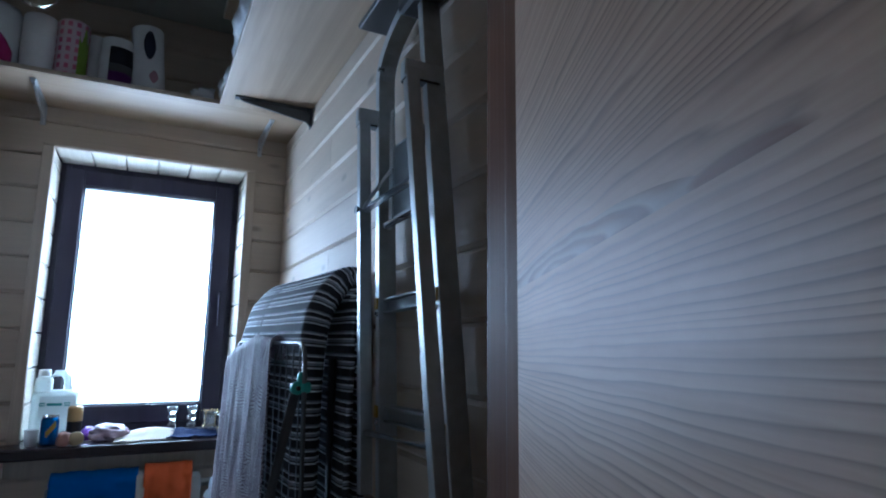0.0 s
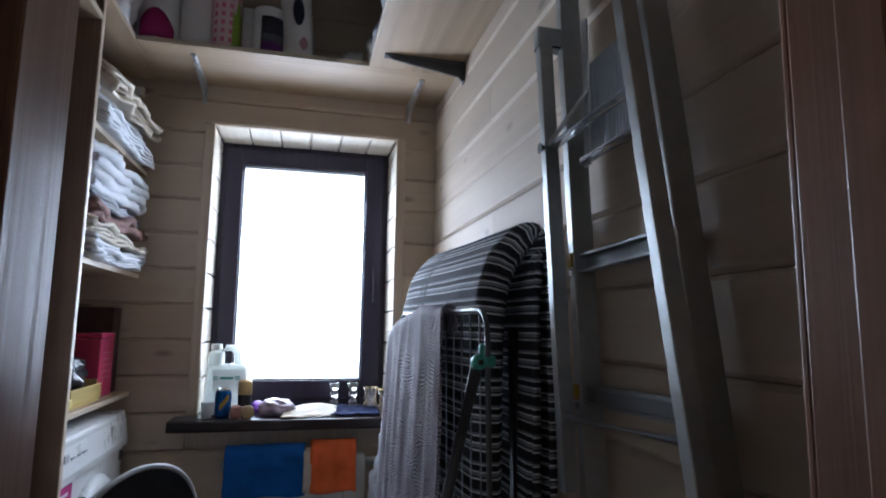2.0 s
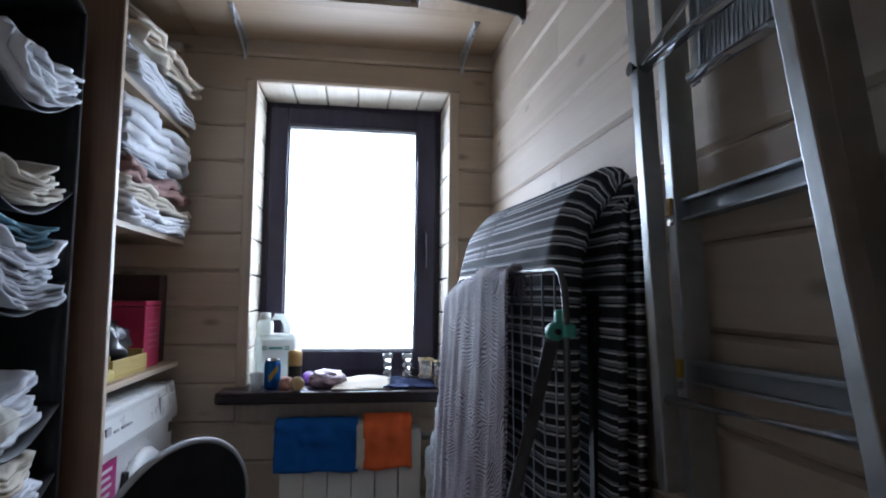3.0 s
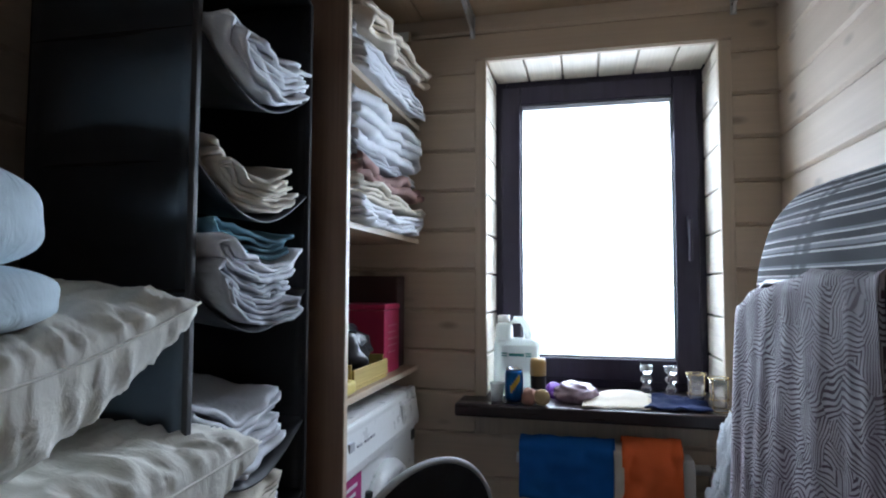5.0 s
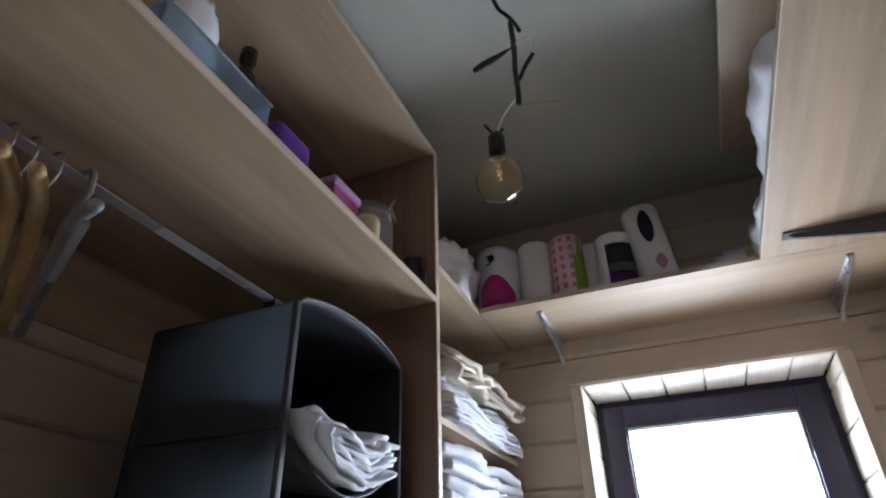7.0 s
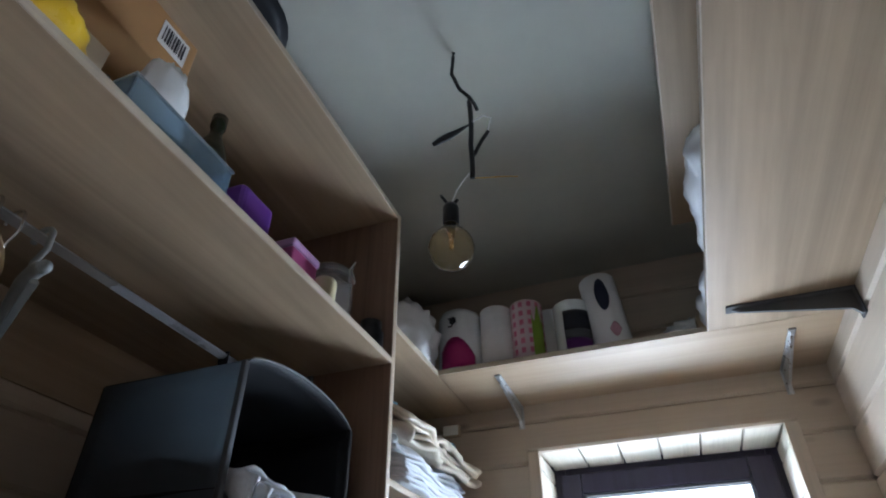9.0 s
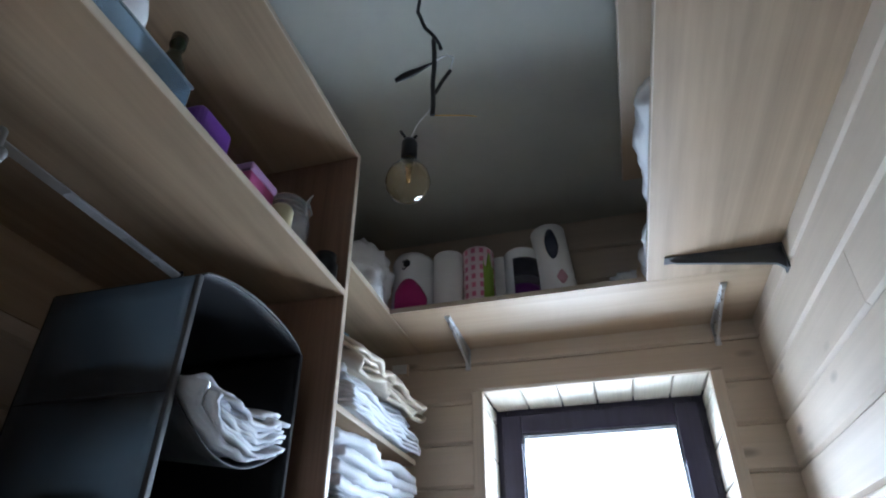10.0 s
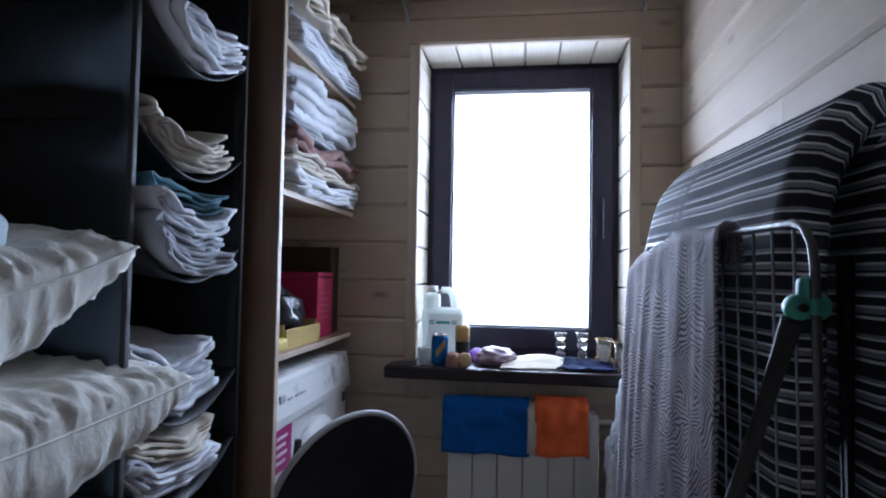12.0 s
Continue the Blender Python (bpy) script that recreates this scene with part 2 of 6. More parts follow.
    both.operation = "MULTIPLY"
    lk(m, sel, both.inputs[0])
    lk(m, inside, both.inputs[1])
    c = mixc(m, both.outputs[0], c, figure)
    # two dark late-wood tails at the end of the flame
    for u0, z0, a, b in ((0.335, 1.2515, 0.046, 0.0062), (0.447, 1.2585, 0.040, 0.0060)):
        eu, ez = op("MULTIPLY", op("SUBTRACT", u, u0), 1 / a), op("MULTIPLY", op("SUBTRACT", z, z0), 1 / b)
        spot = op("ADD", op("MULTIPLY", eu, eu), op("MULTIPLY", ez, ez))
        c = mixc(m, op("MULTIPLY", sel, ramp(m, spot, [(0.55, (0.95, 0.95, 0.95)), (1.0, (0, 0, 0))])), c, (0.19, 0.078, 0.028))
    pores = noise_tex(m, coords(m, (200, 5, 240)), 1.0, 3.0)
    c = mixc(m, 0.16, c, ramp(m, pores, [(0.3, (0.28, 0.20, 0.14)), (0.65, (0.47, 0.36, 0.27))]))
    lk(m, c, bsdf(m).inputs["Base Color"])
    bump(m, pores, 0.06, 0.001)
    return m


def stripes_material():
    """Woven ticking: white and grey stripes on charcoal, laid across the length by the mesh's own map."""
    m = mat("striped_ticking", (0.1, 0.1, 0.1), 0.85, spec=0.2)
    uv = nd(m, "ShaderNodeUVMap")
    sep = nd(m, "ShaderNodeSeparateXYZ")
    lk(m, uv.outputs[0], sep.inputs[0])
    f = nd(m, "ShaderNodeMath")
    f.operation = "FRACT"
    lk(m, sep.outputs["Y"], f.inputs[0])
    dark, grey, white = (0.030, 0.032, 0.040), (0.25, 0.27, 0.30), (0.78, 0.79, 0.80)
    c = nd(m, "ShaderNodeValToRGB")
    c.color_ramp.interpolation = "CONSTANT"
    stops = [(0.0, dark), (0.30, white), (0.37, dark), (0.43, grey), (0.56, white), (0.62, dark), (0.82, white), (0.87, grey), (0.95, dark)]
    e = c.color_ramp.elements
    while len(e) < len(stops):
        e.new(0.5)
    for el, (p, col) in zip(e, stops):
        el.position, el.color = p, (*col, 1)
    lk(m, f.outputs[0], c.inputs[0])
    # a few dark warp lines that cross the stripes
    g = nd(m, "ShaderNodeMath")
    g.operation = "FRACT"
    lk(m, sep.outputs["X"], g.inputs[0])
    warp = ramp(m, g.outputs[0], [(0.0, (0, 0, 0)), (0.02, (1, 1, 1)), (0.05, (1, 1, 1)), (0.06, (0, 0, 0)), (0.10, (1, 1, 1)), (0.115, (0, 0, 0))])
    mm = mixc(m, warp, c.outputs[0], mixc(m, 0.75, c.outputs[0], dark))
    lk(m, mm, bsdf(m).inputs["Base Color"])
    bump(m, noise_tex(m, coords(m, (500, 500, 500)), 1.0, 2.0), 0.3, 0.001)
    return m


def zebra_material():
    """Thin cotton printed with patches of fine curved bars that meet at changing angles."""
    m = mat("zebra_print_cotton", (0.5, 0.45, 0.47), 0.7, spec=0.3)

    def op(kind, a, b):
        n = nd(m, "ShaderNodeMath")
        n.operation = kind
        for i, v in enumerate((a, b)):
            if isinstance(v, (int, float)):
                n.inputs[i].default_value = v
            else:
                lk(m, v, n.inputs[i])
        return n.outputs[0]

    v = coords(m, (0.0, 1.0, 1.0))
    bend = nd(m, "ShaderNodeTexNoise", Scale=14.0, Detail=1.0)
    lk(m, v, bend.inputs["Vector"])
    warp = nd(m, "ShaderNodeVectorMath")
    warp.operation = "MULTIPLY_ADD"
    warp.inputs[1].default_value = (0.0, 0.045, 0.045)
    lk(m, bend.outputs["Color"], warp.inputs[0])
    lk(m, v, warp.inputs[2])
    cell = nd(m, "ShaderNodeTexVoronoi", Scale=21.0)
    lk(m, warp.outputs[0], cell.inputs["Vector"])
    csep, psep = nd(m, "ShaderNodeSeparateXYZ"), nd(m, "ShaderNodeSeparateXYZ")
    lk(m, cell.outputs["Color"], csep.inputs[0])
    lk(m, warp.outputs[0], psep.inputs[0])
    turn = op("ADD", op("MULTIPLY", csep.outputs["X"], 2.2), -0.5)
    along = op("ADD", op("MULTIPLY", psep.outputs["Y"], op("SINE", turn, 0.0)), op("MULTIPLY", psep.outputs["Z"], op("COSINE", turn, 0.0)))
    bars = op("PINGPONG", op("MULTIPLY", along, 135.0), 0.5)
    ink = ramp(m, op("ADD", bars, op("MULTIPLY", cell.outputs["Distance"], -0.16)), [(0.07, (1, 1, 1)), (0.16, (0, 0, 0))])
    # ground colour in upright streaks; the lighter ones imitate highlights on the folds
    tone = ramp(m, noise_tex(m, coords(m, (20, 20, 3.2)), 1.0, 2.0, 0.5), [(0.40, (0.43, 0.38, 0.42)), (0.62, (0.74, 0.71, 0.75))])
    c = mixc(m, ink, tone, (0.13, 0.088, 0.118))
    lk(m, c, bsdf(m).inputs["Base Color"])
    thin, both = nd(m, "ShaderNodeBsdfTranslucent"), nd(m, "ShaderNodeMixShader")
    lk(m, c, thin.inputs[0])
    both.inputs[0].default_value = 0.4
    lk(m, bsdf(m).outputs[0], both.inputs[1])
    lk(m, thin.outputs[0], both.inputs[2])
    lk(m, both.outputs[0], m.node_tree.nodes["Material Output"].inputs[0])
    return m


def gingham_material():
    m = mat("pink_gingham_print", (0.7, 0.4, 0.5), 0.6)
    v = coords(m, (1, 1, 1))
    ch = nd(m, "ShaderNodeTexBrick")
    ch.offset = 0.0
    ch.inputs["Color1"].default_value = (0.72, 0.22, 0.33, 1)
    ch.inputs["Color2"].default_value = (0.60, 0.14, 0.26, 1)
    ch.inputs["Mortar"].default_value = (0.76, 0.58, 0.62, 1)
    for k, val in (("Scale", 1.0), ("Brick Width", 0.028), ("Row Height", 0.032), ("Mortar Size", 0.007), ("Mortar Smooth", 0.0)):
        ch.inputs[k].default_value = val
    uv = nd(m, "ShaderNodeUVMap")
    lk(m, uv.outputs[0], ch.inputs["Vector"])
    lk(m, ch.outputs["Color"], bsdf(m).inputs["Base Color"])
    return m


M_DOOR, M_STRIPE, M_ZEBRA, M_GINGHAM = door_material(), stripes_material(), zebra_material(), gingham_material()

# ---- builders ----


def root_of(ob):
    while ob.parent:
        ob = ob.parent
    return ob


def finish(bm, name, material, smooth=False):
    bmesh.ops.recalc_face_normals(bm, faces=bm.faces)
    me = bpy.data.meshes.new(name)
    if smooth:
        for f in bm.faces:
            f.smooth = True
    bm.to_mesh(me)
    bm.free()
    if material:
        me.materials.append(material)
    return me


def thing(name, at, label, category, group="", kind=""):
    """An Empty at the base of a thing, which its parts hang under."""
    e = new(name)
    e.location = at
    e.empty_display_size = 0.05
    return tagged(e, label, category, group, kind)


def part(name, bm, material, parent, label="", smooth=False):
    """One mesh under a thing or a part; bm is in world places."""
    r = root_of(parent)
    bm.transform(Matrix.LocRotScale(r.location, r.rotation_euler, None).inverted())
    ob = new(name, finish(bm, name, material, smooth))
    ob.parent = parent
    if label:
        tagged(ob, label)
    return ob


def solo(name, bm, material, label, category, group="", kind="", smooth=False):
    """A thing that is one mesh, with its origin at the middle of its base."""
    xs = [v.co.copy() for v in bm.verts]
    lo = Vector([min(c[i] for c in xs) for i in range(3)])
    hi = Vector([max(c[i] for c in xs) for i in range(3)])
    at = Vector(((lo.x + hi.x) / 2, (lo.y + hi.y) / 2, lo.z))
    bm.transform(Matrix.Translation(-at))
    ob = new(name, finish(bm, name, material, smooth))
    ob.location = at
    return tagged(ob, label, category, group, kind)


def box(x0, x1, y0, y1, z0, z1, bevel=0.0, seg=2, bm=None):
    own = bmesh.new()
    bmesh.ops.create_cube(own, size=1, matrix=Matrix.LocRotScale(((x0 + x1) / 2, (y0 + y1) / 2, (z0 + z1) / 2), None, (x1 - x0, y1 - y0, z1 - z0)))
    if bevel:
        bmesh.ops.bevel(own, geom=own.edges[:], offset=bevel, segments=seg, affect="EDGES", profile=0.5)
    return own if bm is None else merge(bm, own)


def merge(bm, other):
    me = bpy.data.meshes.new("tmp")
    other.to_mesh(me)
    other.free()
    bm.from_mesh(me)
    bpy.data.meshes.remove(me)
    return bm


def frame_axes(d):
    d = d.normalized()
    up = Vector((0, 0, 1)) if abs(d.z) < 0.9 else Vector((1, 0, 0))
    a = d.cross(up).normalized()
    return a, a.cross(d).normalized()


def tube(points, radius, sides=10, bm=None, closed=False):
    """A round bar along a line of points."""
    bm = bm or bmesh.new()
    pts = [Vector(p) for p in points]
    rings = []
    n = len(pts)
    for i, p in enumerate(pts):
        if closed:
            d = pts[(i + 1) % n] - pts[i - 1]
        else:
            d = pts[min(i + 1, n - 1)] - pts[max(i - 1, 0)]
        a, b = frame_axes(d)
        if rings:
            # keep the ring from twisting
            ref = last
            a = (ref - ref.dot(d.normalized()) * d.normalized()).normalized()
            b = d.normalized().cross(a)
        last = a
        r = radius[i] if isinstance(radius, (list, tuple)) else radius
        rings.append([bm.verts.new(p + r * (math.cos(2 * math.pi * k / sides) * a + math.sin(2 * math.pi * k / sides) * b)) for k in range(sides)])
    for i in range(n if closed else n - 1):
        r0, r1 = rings[i], rings[(i + 1) % n]
        for k in range(sides):
            bm.faces.new((r0[k], r0[(k + 1) % sides], r1[(k + 1) % sides], r1[k]))
    if not closed:
        bm.faces.new(rings[0][::-1])
        bm.faces.new(rings[-1])
    return bm


def bar(p, q, w, h, bevel=0.002, bm=None):
    """A rectangular bar from p to q; w along the horizontal side, h along the other."""
    p, q = Vector(p), Vector(q)
    d = (q - p)
    own = bmesh.new()
    bmesh.ops.create_cube(own, size=1, matrix=Matrix.Diagonal((w, h, d.length, 1)))
    if bevel:
        bmesh.ops.bevel(own, geom=own.edges[:], offset=bevel, segments=2, affect="EDGES", profile=0.5)
    z = d.normalized()
    y = Vector((0, 1, 0))
    if abs(z.dot(y)) > 0.9:
        y = Vector((0, 0, 1))
    x = y.cross(z).normalized()
    y = z.cross(x)
    m = Matrix((x, y, z)).transposed().to_4x4()
    own.transform(Matrix.Translation((p + q) / 2) @ m)
    return own if bm is None else merge(bm, own)


def lathe(profile, at, sides=28, tilt=(0, 0, 0), bm=None, uv=False):
    """Turns a profile of (radius, height) about the upright axis at a place."""
    own = bmesh.new()
    rings = [[own.verts.new((r * math.cos(2 * math.pi * k / sides), r * math.sin(2 * math.pi * k / sides), z)) for k in range(sides)] if r > 1e-5 else [own.verts.new((0, 0, z))] for r, z in profile]
    layer = own.loops.layers.uv.new("map") if uv else None
    for (r0, r1), (a, b) in zip(zip(rings, rings[1:]), zip(profile, profile[1:])):
        for k in range(sides):
            k1 = (k + 1) % sides
            vs = [r0[k % len(r0)], r0[k1 % len(r0)], r1[k1 % len(r1)], r1[k % len(r1)]]
            vs = [v for i, v in enumerate(vs) if v not in vs[:i]]
            if len(vs) > 2:
                f = own.faces.new(vs)
                if uv:
                    for l in f.loops:
                        kk = k if l.vert in (r0[k % len(r0)], r1[k % len(r1)]) else k + 1
                        l[layer].uv = (kk / sides * 2 * math.pi * a[0], l.vert.co.z)
    for ring in (rings[0], rings[-1]):
        if len(ring) > 2:
            own.faces.new(ring)
    own.transform(Matrix.Translation(at) @ pose(0, 0, 0, *tilt))
    return own if bm is None else merge(bm, own)


def sheet(points_grid, thickness, bm=None):
    """A cloth of some thickness over a grid of places (rows of equal length)."""
    bm = bm or bmesh.new()
    g = [[Vector(p) for p in row] for row in points_grid]
    nr, nc = len(g), len(g[0])
    nor = [[None] * nc for _ in range(nr)]
    for i in range(nr):
        for j in range(nc):
            du = g[min(i + 1, nr - 1)][j] - g[max(i - 1, 0)][j]
            dv = g[i][min(j + 1, nc - 1)] - g[i][max(j - 1, 0)]
            n = du.cross(dv)
            nor[i][j] = n.normalized() if n.length > 1e-9 else Vector((0, 0, 1))
    a = [[bm.verts.new(g[i][j] + nor[i][j] * thickness / 2) for j in range(nc)] for i in range(nr)]
    b = [[bm.verts.new(g[i][j] - nor[i][j] * thickness / 2) for j in range(nc)] for i in range(nr)]
    for i in range(nr - 1):
        for j in range(nc - 1):
            bm.faces.new((a[i][j], a[i + 1][j], a[i + 1][j + 1], a[i][j + 1]))
            bm.faces.new((b[i][j], b[i][j + 1], b[i + 1][j + 1], b[i + 1][j]))
    for i in range(nr - 1):
        bm.faces.new((a[i][0], b[i][0], b[i + 1][0], a[i + 1][0]))
        bm.faces.new((a[i][-1], a[i + 1][-1], b[i + 1][-1], b[i][-1]))
    for j in range(nc - 1):
        bm.faces.new((a[0][j], a[0][j + 1], b[0][j + 1], b[0][j]))
        bm.faces.new((a[-1][j], b[-1][j], b[-1][j + 1], a[-1][j + 1]))
    return bm


def wob(p, s, seed=0.0):
    return noise.noise(Vector((p[0] * s + seed, p[1] * s - seed * 1.7, p[2] * s + seed * 0.6)))


def linen(x_back, x_front, y0, y1, z0, layers, t, seed, droop=0.0, edge=-0.3, crumple=1.0, nose="near"):
    """Cloth folded into nested bends whose layers show on the +x side; the bends lie at the near or the far end. Past the edge it droops."""
    rnd = random.Random(seed)
    leaves = []
    n = max(1, layers // 2)
    step = t * 1.12
    mid = z0 + n * step
    nx = 16
    for k in range(n):
        h = (k + 0.5) * step
        path = []
        top_end = rnd.uniform(0.0, 0.10) * (y1 - y0)
        bot_end = rnd.uniform(0.0, 0.12) * (y1 - y0)
        na = 20
        a = y0 + n * step + rnd.uniform(-0.004, 0.008)
        for i in range(na + 1):
            path.append((y1 - top_end + (a - y1 + top_end) * i / na, mid + h))
        for i in range(1, 8):
            th = math.pi * i / 8
            path.append((a - h * math.sin(th) * 1.15, mid + h * math.cos(th)))
        for i in range(na + 1):
            path.append((a + (y1 - bot_end - a) * i / na, mid - h))
        fr = x_front - rnd.uniform(0.0, 0.022)
        rows = []
        for pi, (y, zz) in enumerate(path):
            row = []
            side = 1 if zz > mid else 0
            for j in range(nx + 1):
                q = (j / nx) ** 0.75
                x = x_back + (fr - x_back) * q
                yy = y if nose == "near" else y0 + y1 - y
                f = (zz - z0) / (2 * n * step)
                p = (x, yy, zz)
                over = max(0.0, x - edge)
                lump = 0.020 * wob((x * 0.5, yy, 0), 6, seed) * f + 0.010 * wob((x * 0.6, yy, 0.3 * zz), 15, seed + 1) * (0.25 + 0.75 * f) + 0.0035 * wob(p, 34, seed + 6)
                dz = -droop * over * over * 9 + crumple * lump
                dx = crumple * (0.018 * wob((yy, zz * 2, 0), 9, seed + 5 + side) + 0.008 * wob((yy, zz * 3, 0), 28, seed + 7)) * q
                row.append((x + dx, yy + 0.004 * wob(p, 20, seed + 3), max(z0 + 0.001, zz + dz) if x < edge else zz + dz))
            rows.append(row)
        leaves.append(sheet(rows, t * 0.86))
    return leaves


def folded(leaves, mtl, words, group):
    """One folded cloth: each of its nested folds is a part."""
    v = leaves[0].verts
    at = (sum(p.co.x for p in v) / len(v), sum(p.co.y for p in v) / len(v), min(p.co.z for p in v))
    root = thing("folded_linen", at, words, "folded linen", group)
    for leaf in leaves:
        part("fold", leaf, mtl, root, "", True)


def pillow_bm(center, sx, sy, h, rot, seed, pts=110, lift=0.0):
    """A stuffed cushion with pulled corners and creases along its seam; lift: how far its far end bends up."""
    bm = bmesh.new()
    tops, bots = [], []
    m = Matrix.Translation(center) @ pose(0, 0, 0, *rot)
    for i in range(pts + 1):
        rt, rb = [], []
        for j in range(pts + 1):
            u, v = 2 * i / pts - 1, 2 * j / pts - 1
            fat = (max(0.0, 1 - abs(u) ** 2.6) * max(0.0, 1 - abs(v) ** 3.0)) ** 0.45
            pin = 1 - 0.10 * (1 - v * v) * abs(u) ** 6
            pin2 = 1 - 0.10 * (1 - u * u) * abs(v) ** 6
            edge = max(abs(u), abs(v))
            crease = 0.011 * noise.noise(Vector((u * 3.2 * (1 + 2 * (abs(v) > abs(u))) + seed, v * 3.2 * (1 + 2 * (abs(u) > abs(v))), seed))) * (0.4 + 1.4 * edge ** 2) * (1 - edge ** 8)
            crease += 0.004 * noise.noise(Vector((u * 11 + seed, v * 11, 2 * seed))) * (1 - edge ** 6)
            x, y = u * sx / 2 * pin, v * sy / 2 * pin2
            up = lift * max(0.0, (v + 0.15) / 1.15) ** 2
            rt.append(bm.verts.new(m @ Vector((x, y, h * 0.38 * fat + crease + up))))
            rb.append(rt[-1] if i in (0, pts) or j in (0, pts) else bm.verts.new(m @ Vector((x, y, -h * 0.78 * fat - crease * 0.8 + up))))
        tops.append(rt)
        bots.append(rb)
    for i in range(pts):
        for j in range(pts):
            bm.faces.new((tops[i][j], tops[i + 1][j], tops[i + 1][j + 1], tops[i][j + 1]))
            q = (bots[i][j], bots[i][j + 1], bots[i + 1][j + 1], bots[i + 1][j])
            if len(set(q)) == 4 and set(q) != {tops[i][j], tops[i + 1][j], tops[i + 1][j + 1], tops[i][j + 1]}:
                bm.faces.new(q)
    # short puckers that cross the seam, fading towards the middle of both faces
    bmesh.ops.recalc_face_normals(bm, faces=bm.faces)
    bm.normal_update()
    moves = []
    for i in range(pts + 1):
        for j in range(pts + 1):
            u, v = 2 * i / pts - 1, 2 * j / pts - 1
            near = max(abs(u), abs(v))
            for k, grid in enumerate((tops, bots)):
                w = grid[i][j]
                if k and w is tops[i][j]:
                    continue
                along, across = (v * sy, u * sx) if abs(u) >= abs(v) else (u * sx, v * sy)
                lean = (1 - 2 * k) * (1 - near) * 0.5
                p = Vector((along * 17 + lean * 9 + seed, across * 4.5, k * 3.0 + seed))
                ridge = max(0.0, 1 - abs(noise.noise(p)) * 3.0) ** 1.5
                fine = max(0.0, 1 - abs(noise.noise(p * 2.3)) * 3.0)
                fade = min(1.0, (1 - near) / 0.03) * max(0.15, 1 - (1 - near) / 0.55)
                moves.append((w, w.normal * (0.0085 * ridge + 0.003 * fine) * fade))
    for w, d in moves:
        w.co += d
    rim = [tops[pts][j].co.copy() for j in range(0, pts + 1, 2)]
    tube(rim, 0.0022, 6, bm)
    return bm


def blob(center, size, seed, rough=0.25, freq=2.2, sub=4, crumple=0.0, power=2.0):
    """A crumpled soft bag, flattened at its base."""
    bm = bmesh.new()
    bmesh.ops.create_icosphere(bm, subdivisions=sub, radius=1)
    for v in bm.verts:
        d = v.co.normalized()
        k = 1 + rough * noise.noise(d * freq + Vector((seed, 0, 0))) + crumple * abs(noise.noise(d * freq * 3.3 + Vector((0, seed, 0))))
        c = d * k / (abs(d.x) ** power + abs(d.y) ** power + abs(d.z) ** power) ** (1 / power)
        c.z = max(c.z, -0.82)
        v.co = Vector(center) + Vector((c.x * size[0] / 2, c.y * size[1] / 2, c.z * size[2] / 2))
    return bm

# ---- setting ----
WALL_X, LEFT_X, BACK_Y, DOOR_Y, CEIL = 0.845, -0.80, 2.716, 0.775, 2.56
HALL_Y, PITCH = 0.62, 0.1333
OX0, OX1, OZ0, OZ1 = -0.039, 0.679, 0.815, 1.93    # window opening in the wall
GX0, GX1, GZ0, GZ1, GLASS_Y = 0.050, 0.581, 0.921, 1.842, 3.02

solo("floor", merge(box(-2.2, 3.2, -2.6, 0.62, -0.12, 0.0), box(-0.95, 1.0, 0.62, 3.16, -0.12, 0.0)), M_FLOOR, "unseen wooden board floor of the store room, pale to bounce light", "floor", kind="structure")
solo("ceiling", box(-0.95, 1.0, HALL_Y, 3.2, CEIL, CEIL + 0.12), M_CEIL, "matt grey-green flat ceiling above the shelves", "ceiling", kind="structure")
solo("ceiling_hall", box(-2.2, 3.2, -2.6, HALL_Y - 0.003, CEIL, CEIL + 0.12), M_CEIL, "plain ceiling of the hall", "ceiling", kind="structure")

wall_back = solo("wall_back", merge(merge(merge(
    box(-0.95, OX0 - 0.02, BACK_Y + 0.022, 3.16, 0, CEIL), box(OX1 + 0.02, 1.0, BACK_Y + 0.022, 3.16, 0, CEIL)),
    box(OX0 - 0.02, OX1 + 0.02, BACK_Y + 0.022, 3.16, OZ1 + 0.02, CEIL)), box(OX0 - 0.02, OX1 + 0.02, BACK_Y + 0.022, 3.16, 0, OZ0 - 0.06)),
    M_TRIMV, "log wall with whitewashed pine planks round the window", "wall", kind="structure")
wall_right = solo("wall_right", box(WALL_X + 0.022, 1.0, HALL_Y, BACK_Y + 0.02, 0, CEIL), M_TRIMV, "whitewashed pine plank wall behind the ladder", "wall", kind="structure")
wall_left = solo("wall_left", box(-0.95, LEFT_X - 0.022, HALL_Y, BACK_Y + 0.02, 0, CEIL), M_TRIMV, "whitewashed pine plank wall behind the wardrobe", "wall", kind="structure")
JL, JR = 0.155, 0.75                                # faces of the door's lining
wall_door = solo("wall_door", merge(merge(
    box(LEFT_X - 0.02, JL - 0.03, HALL_Y + 0.01, DOOR_Y - 0.01, 0, CEIL), box(JR + 0.03, WALL_X + 0.02, HALL_Y + 0.01, DOOR_Y - 0.01, 0, CEIL)),
    box(JL - 0.03, JR + 0.03, HALL_Y + 0.01, DOOR_Y - 0.01, 2.08, CEIL)), M_HALL, "wall with the door opening into the store room", "wall", kind="structure")
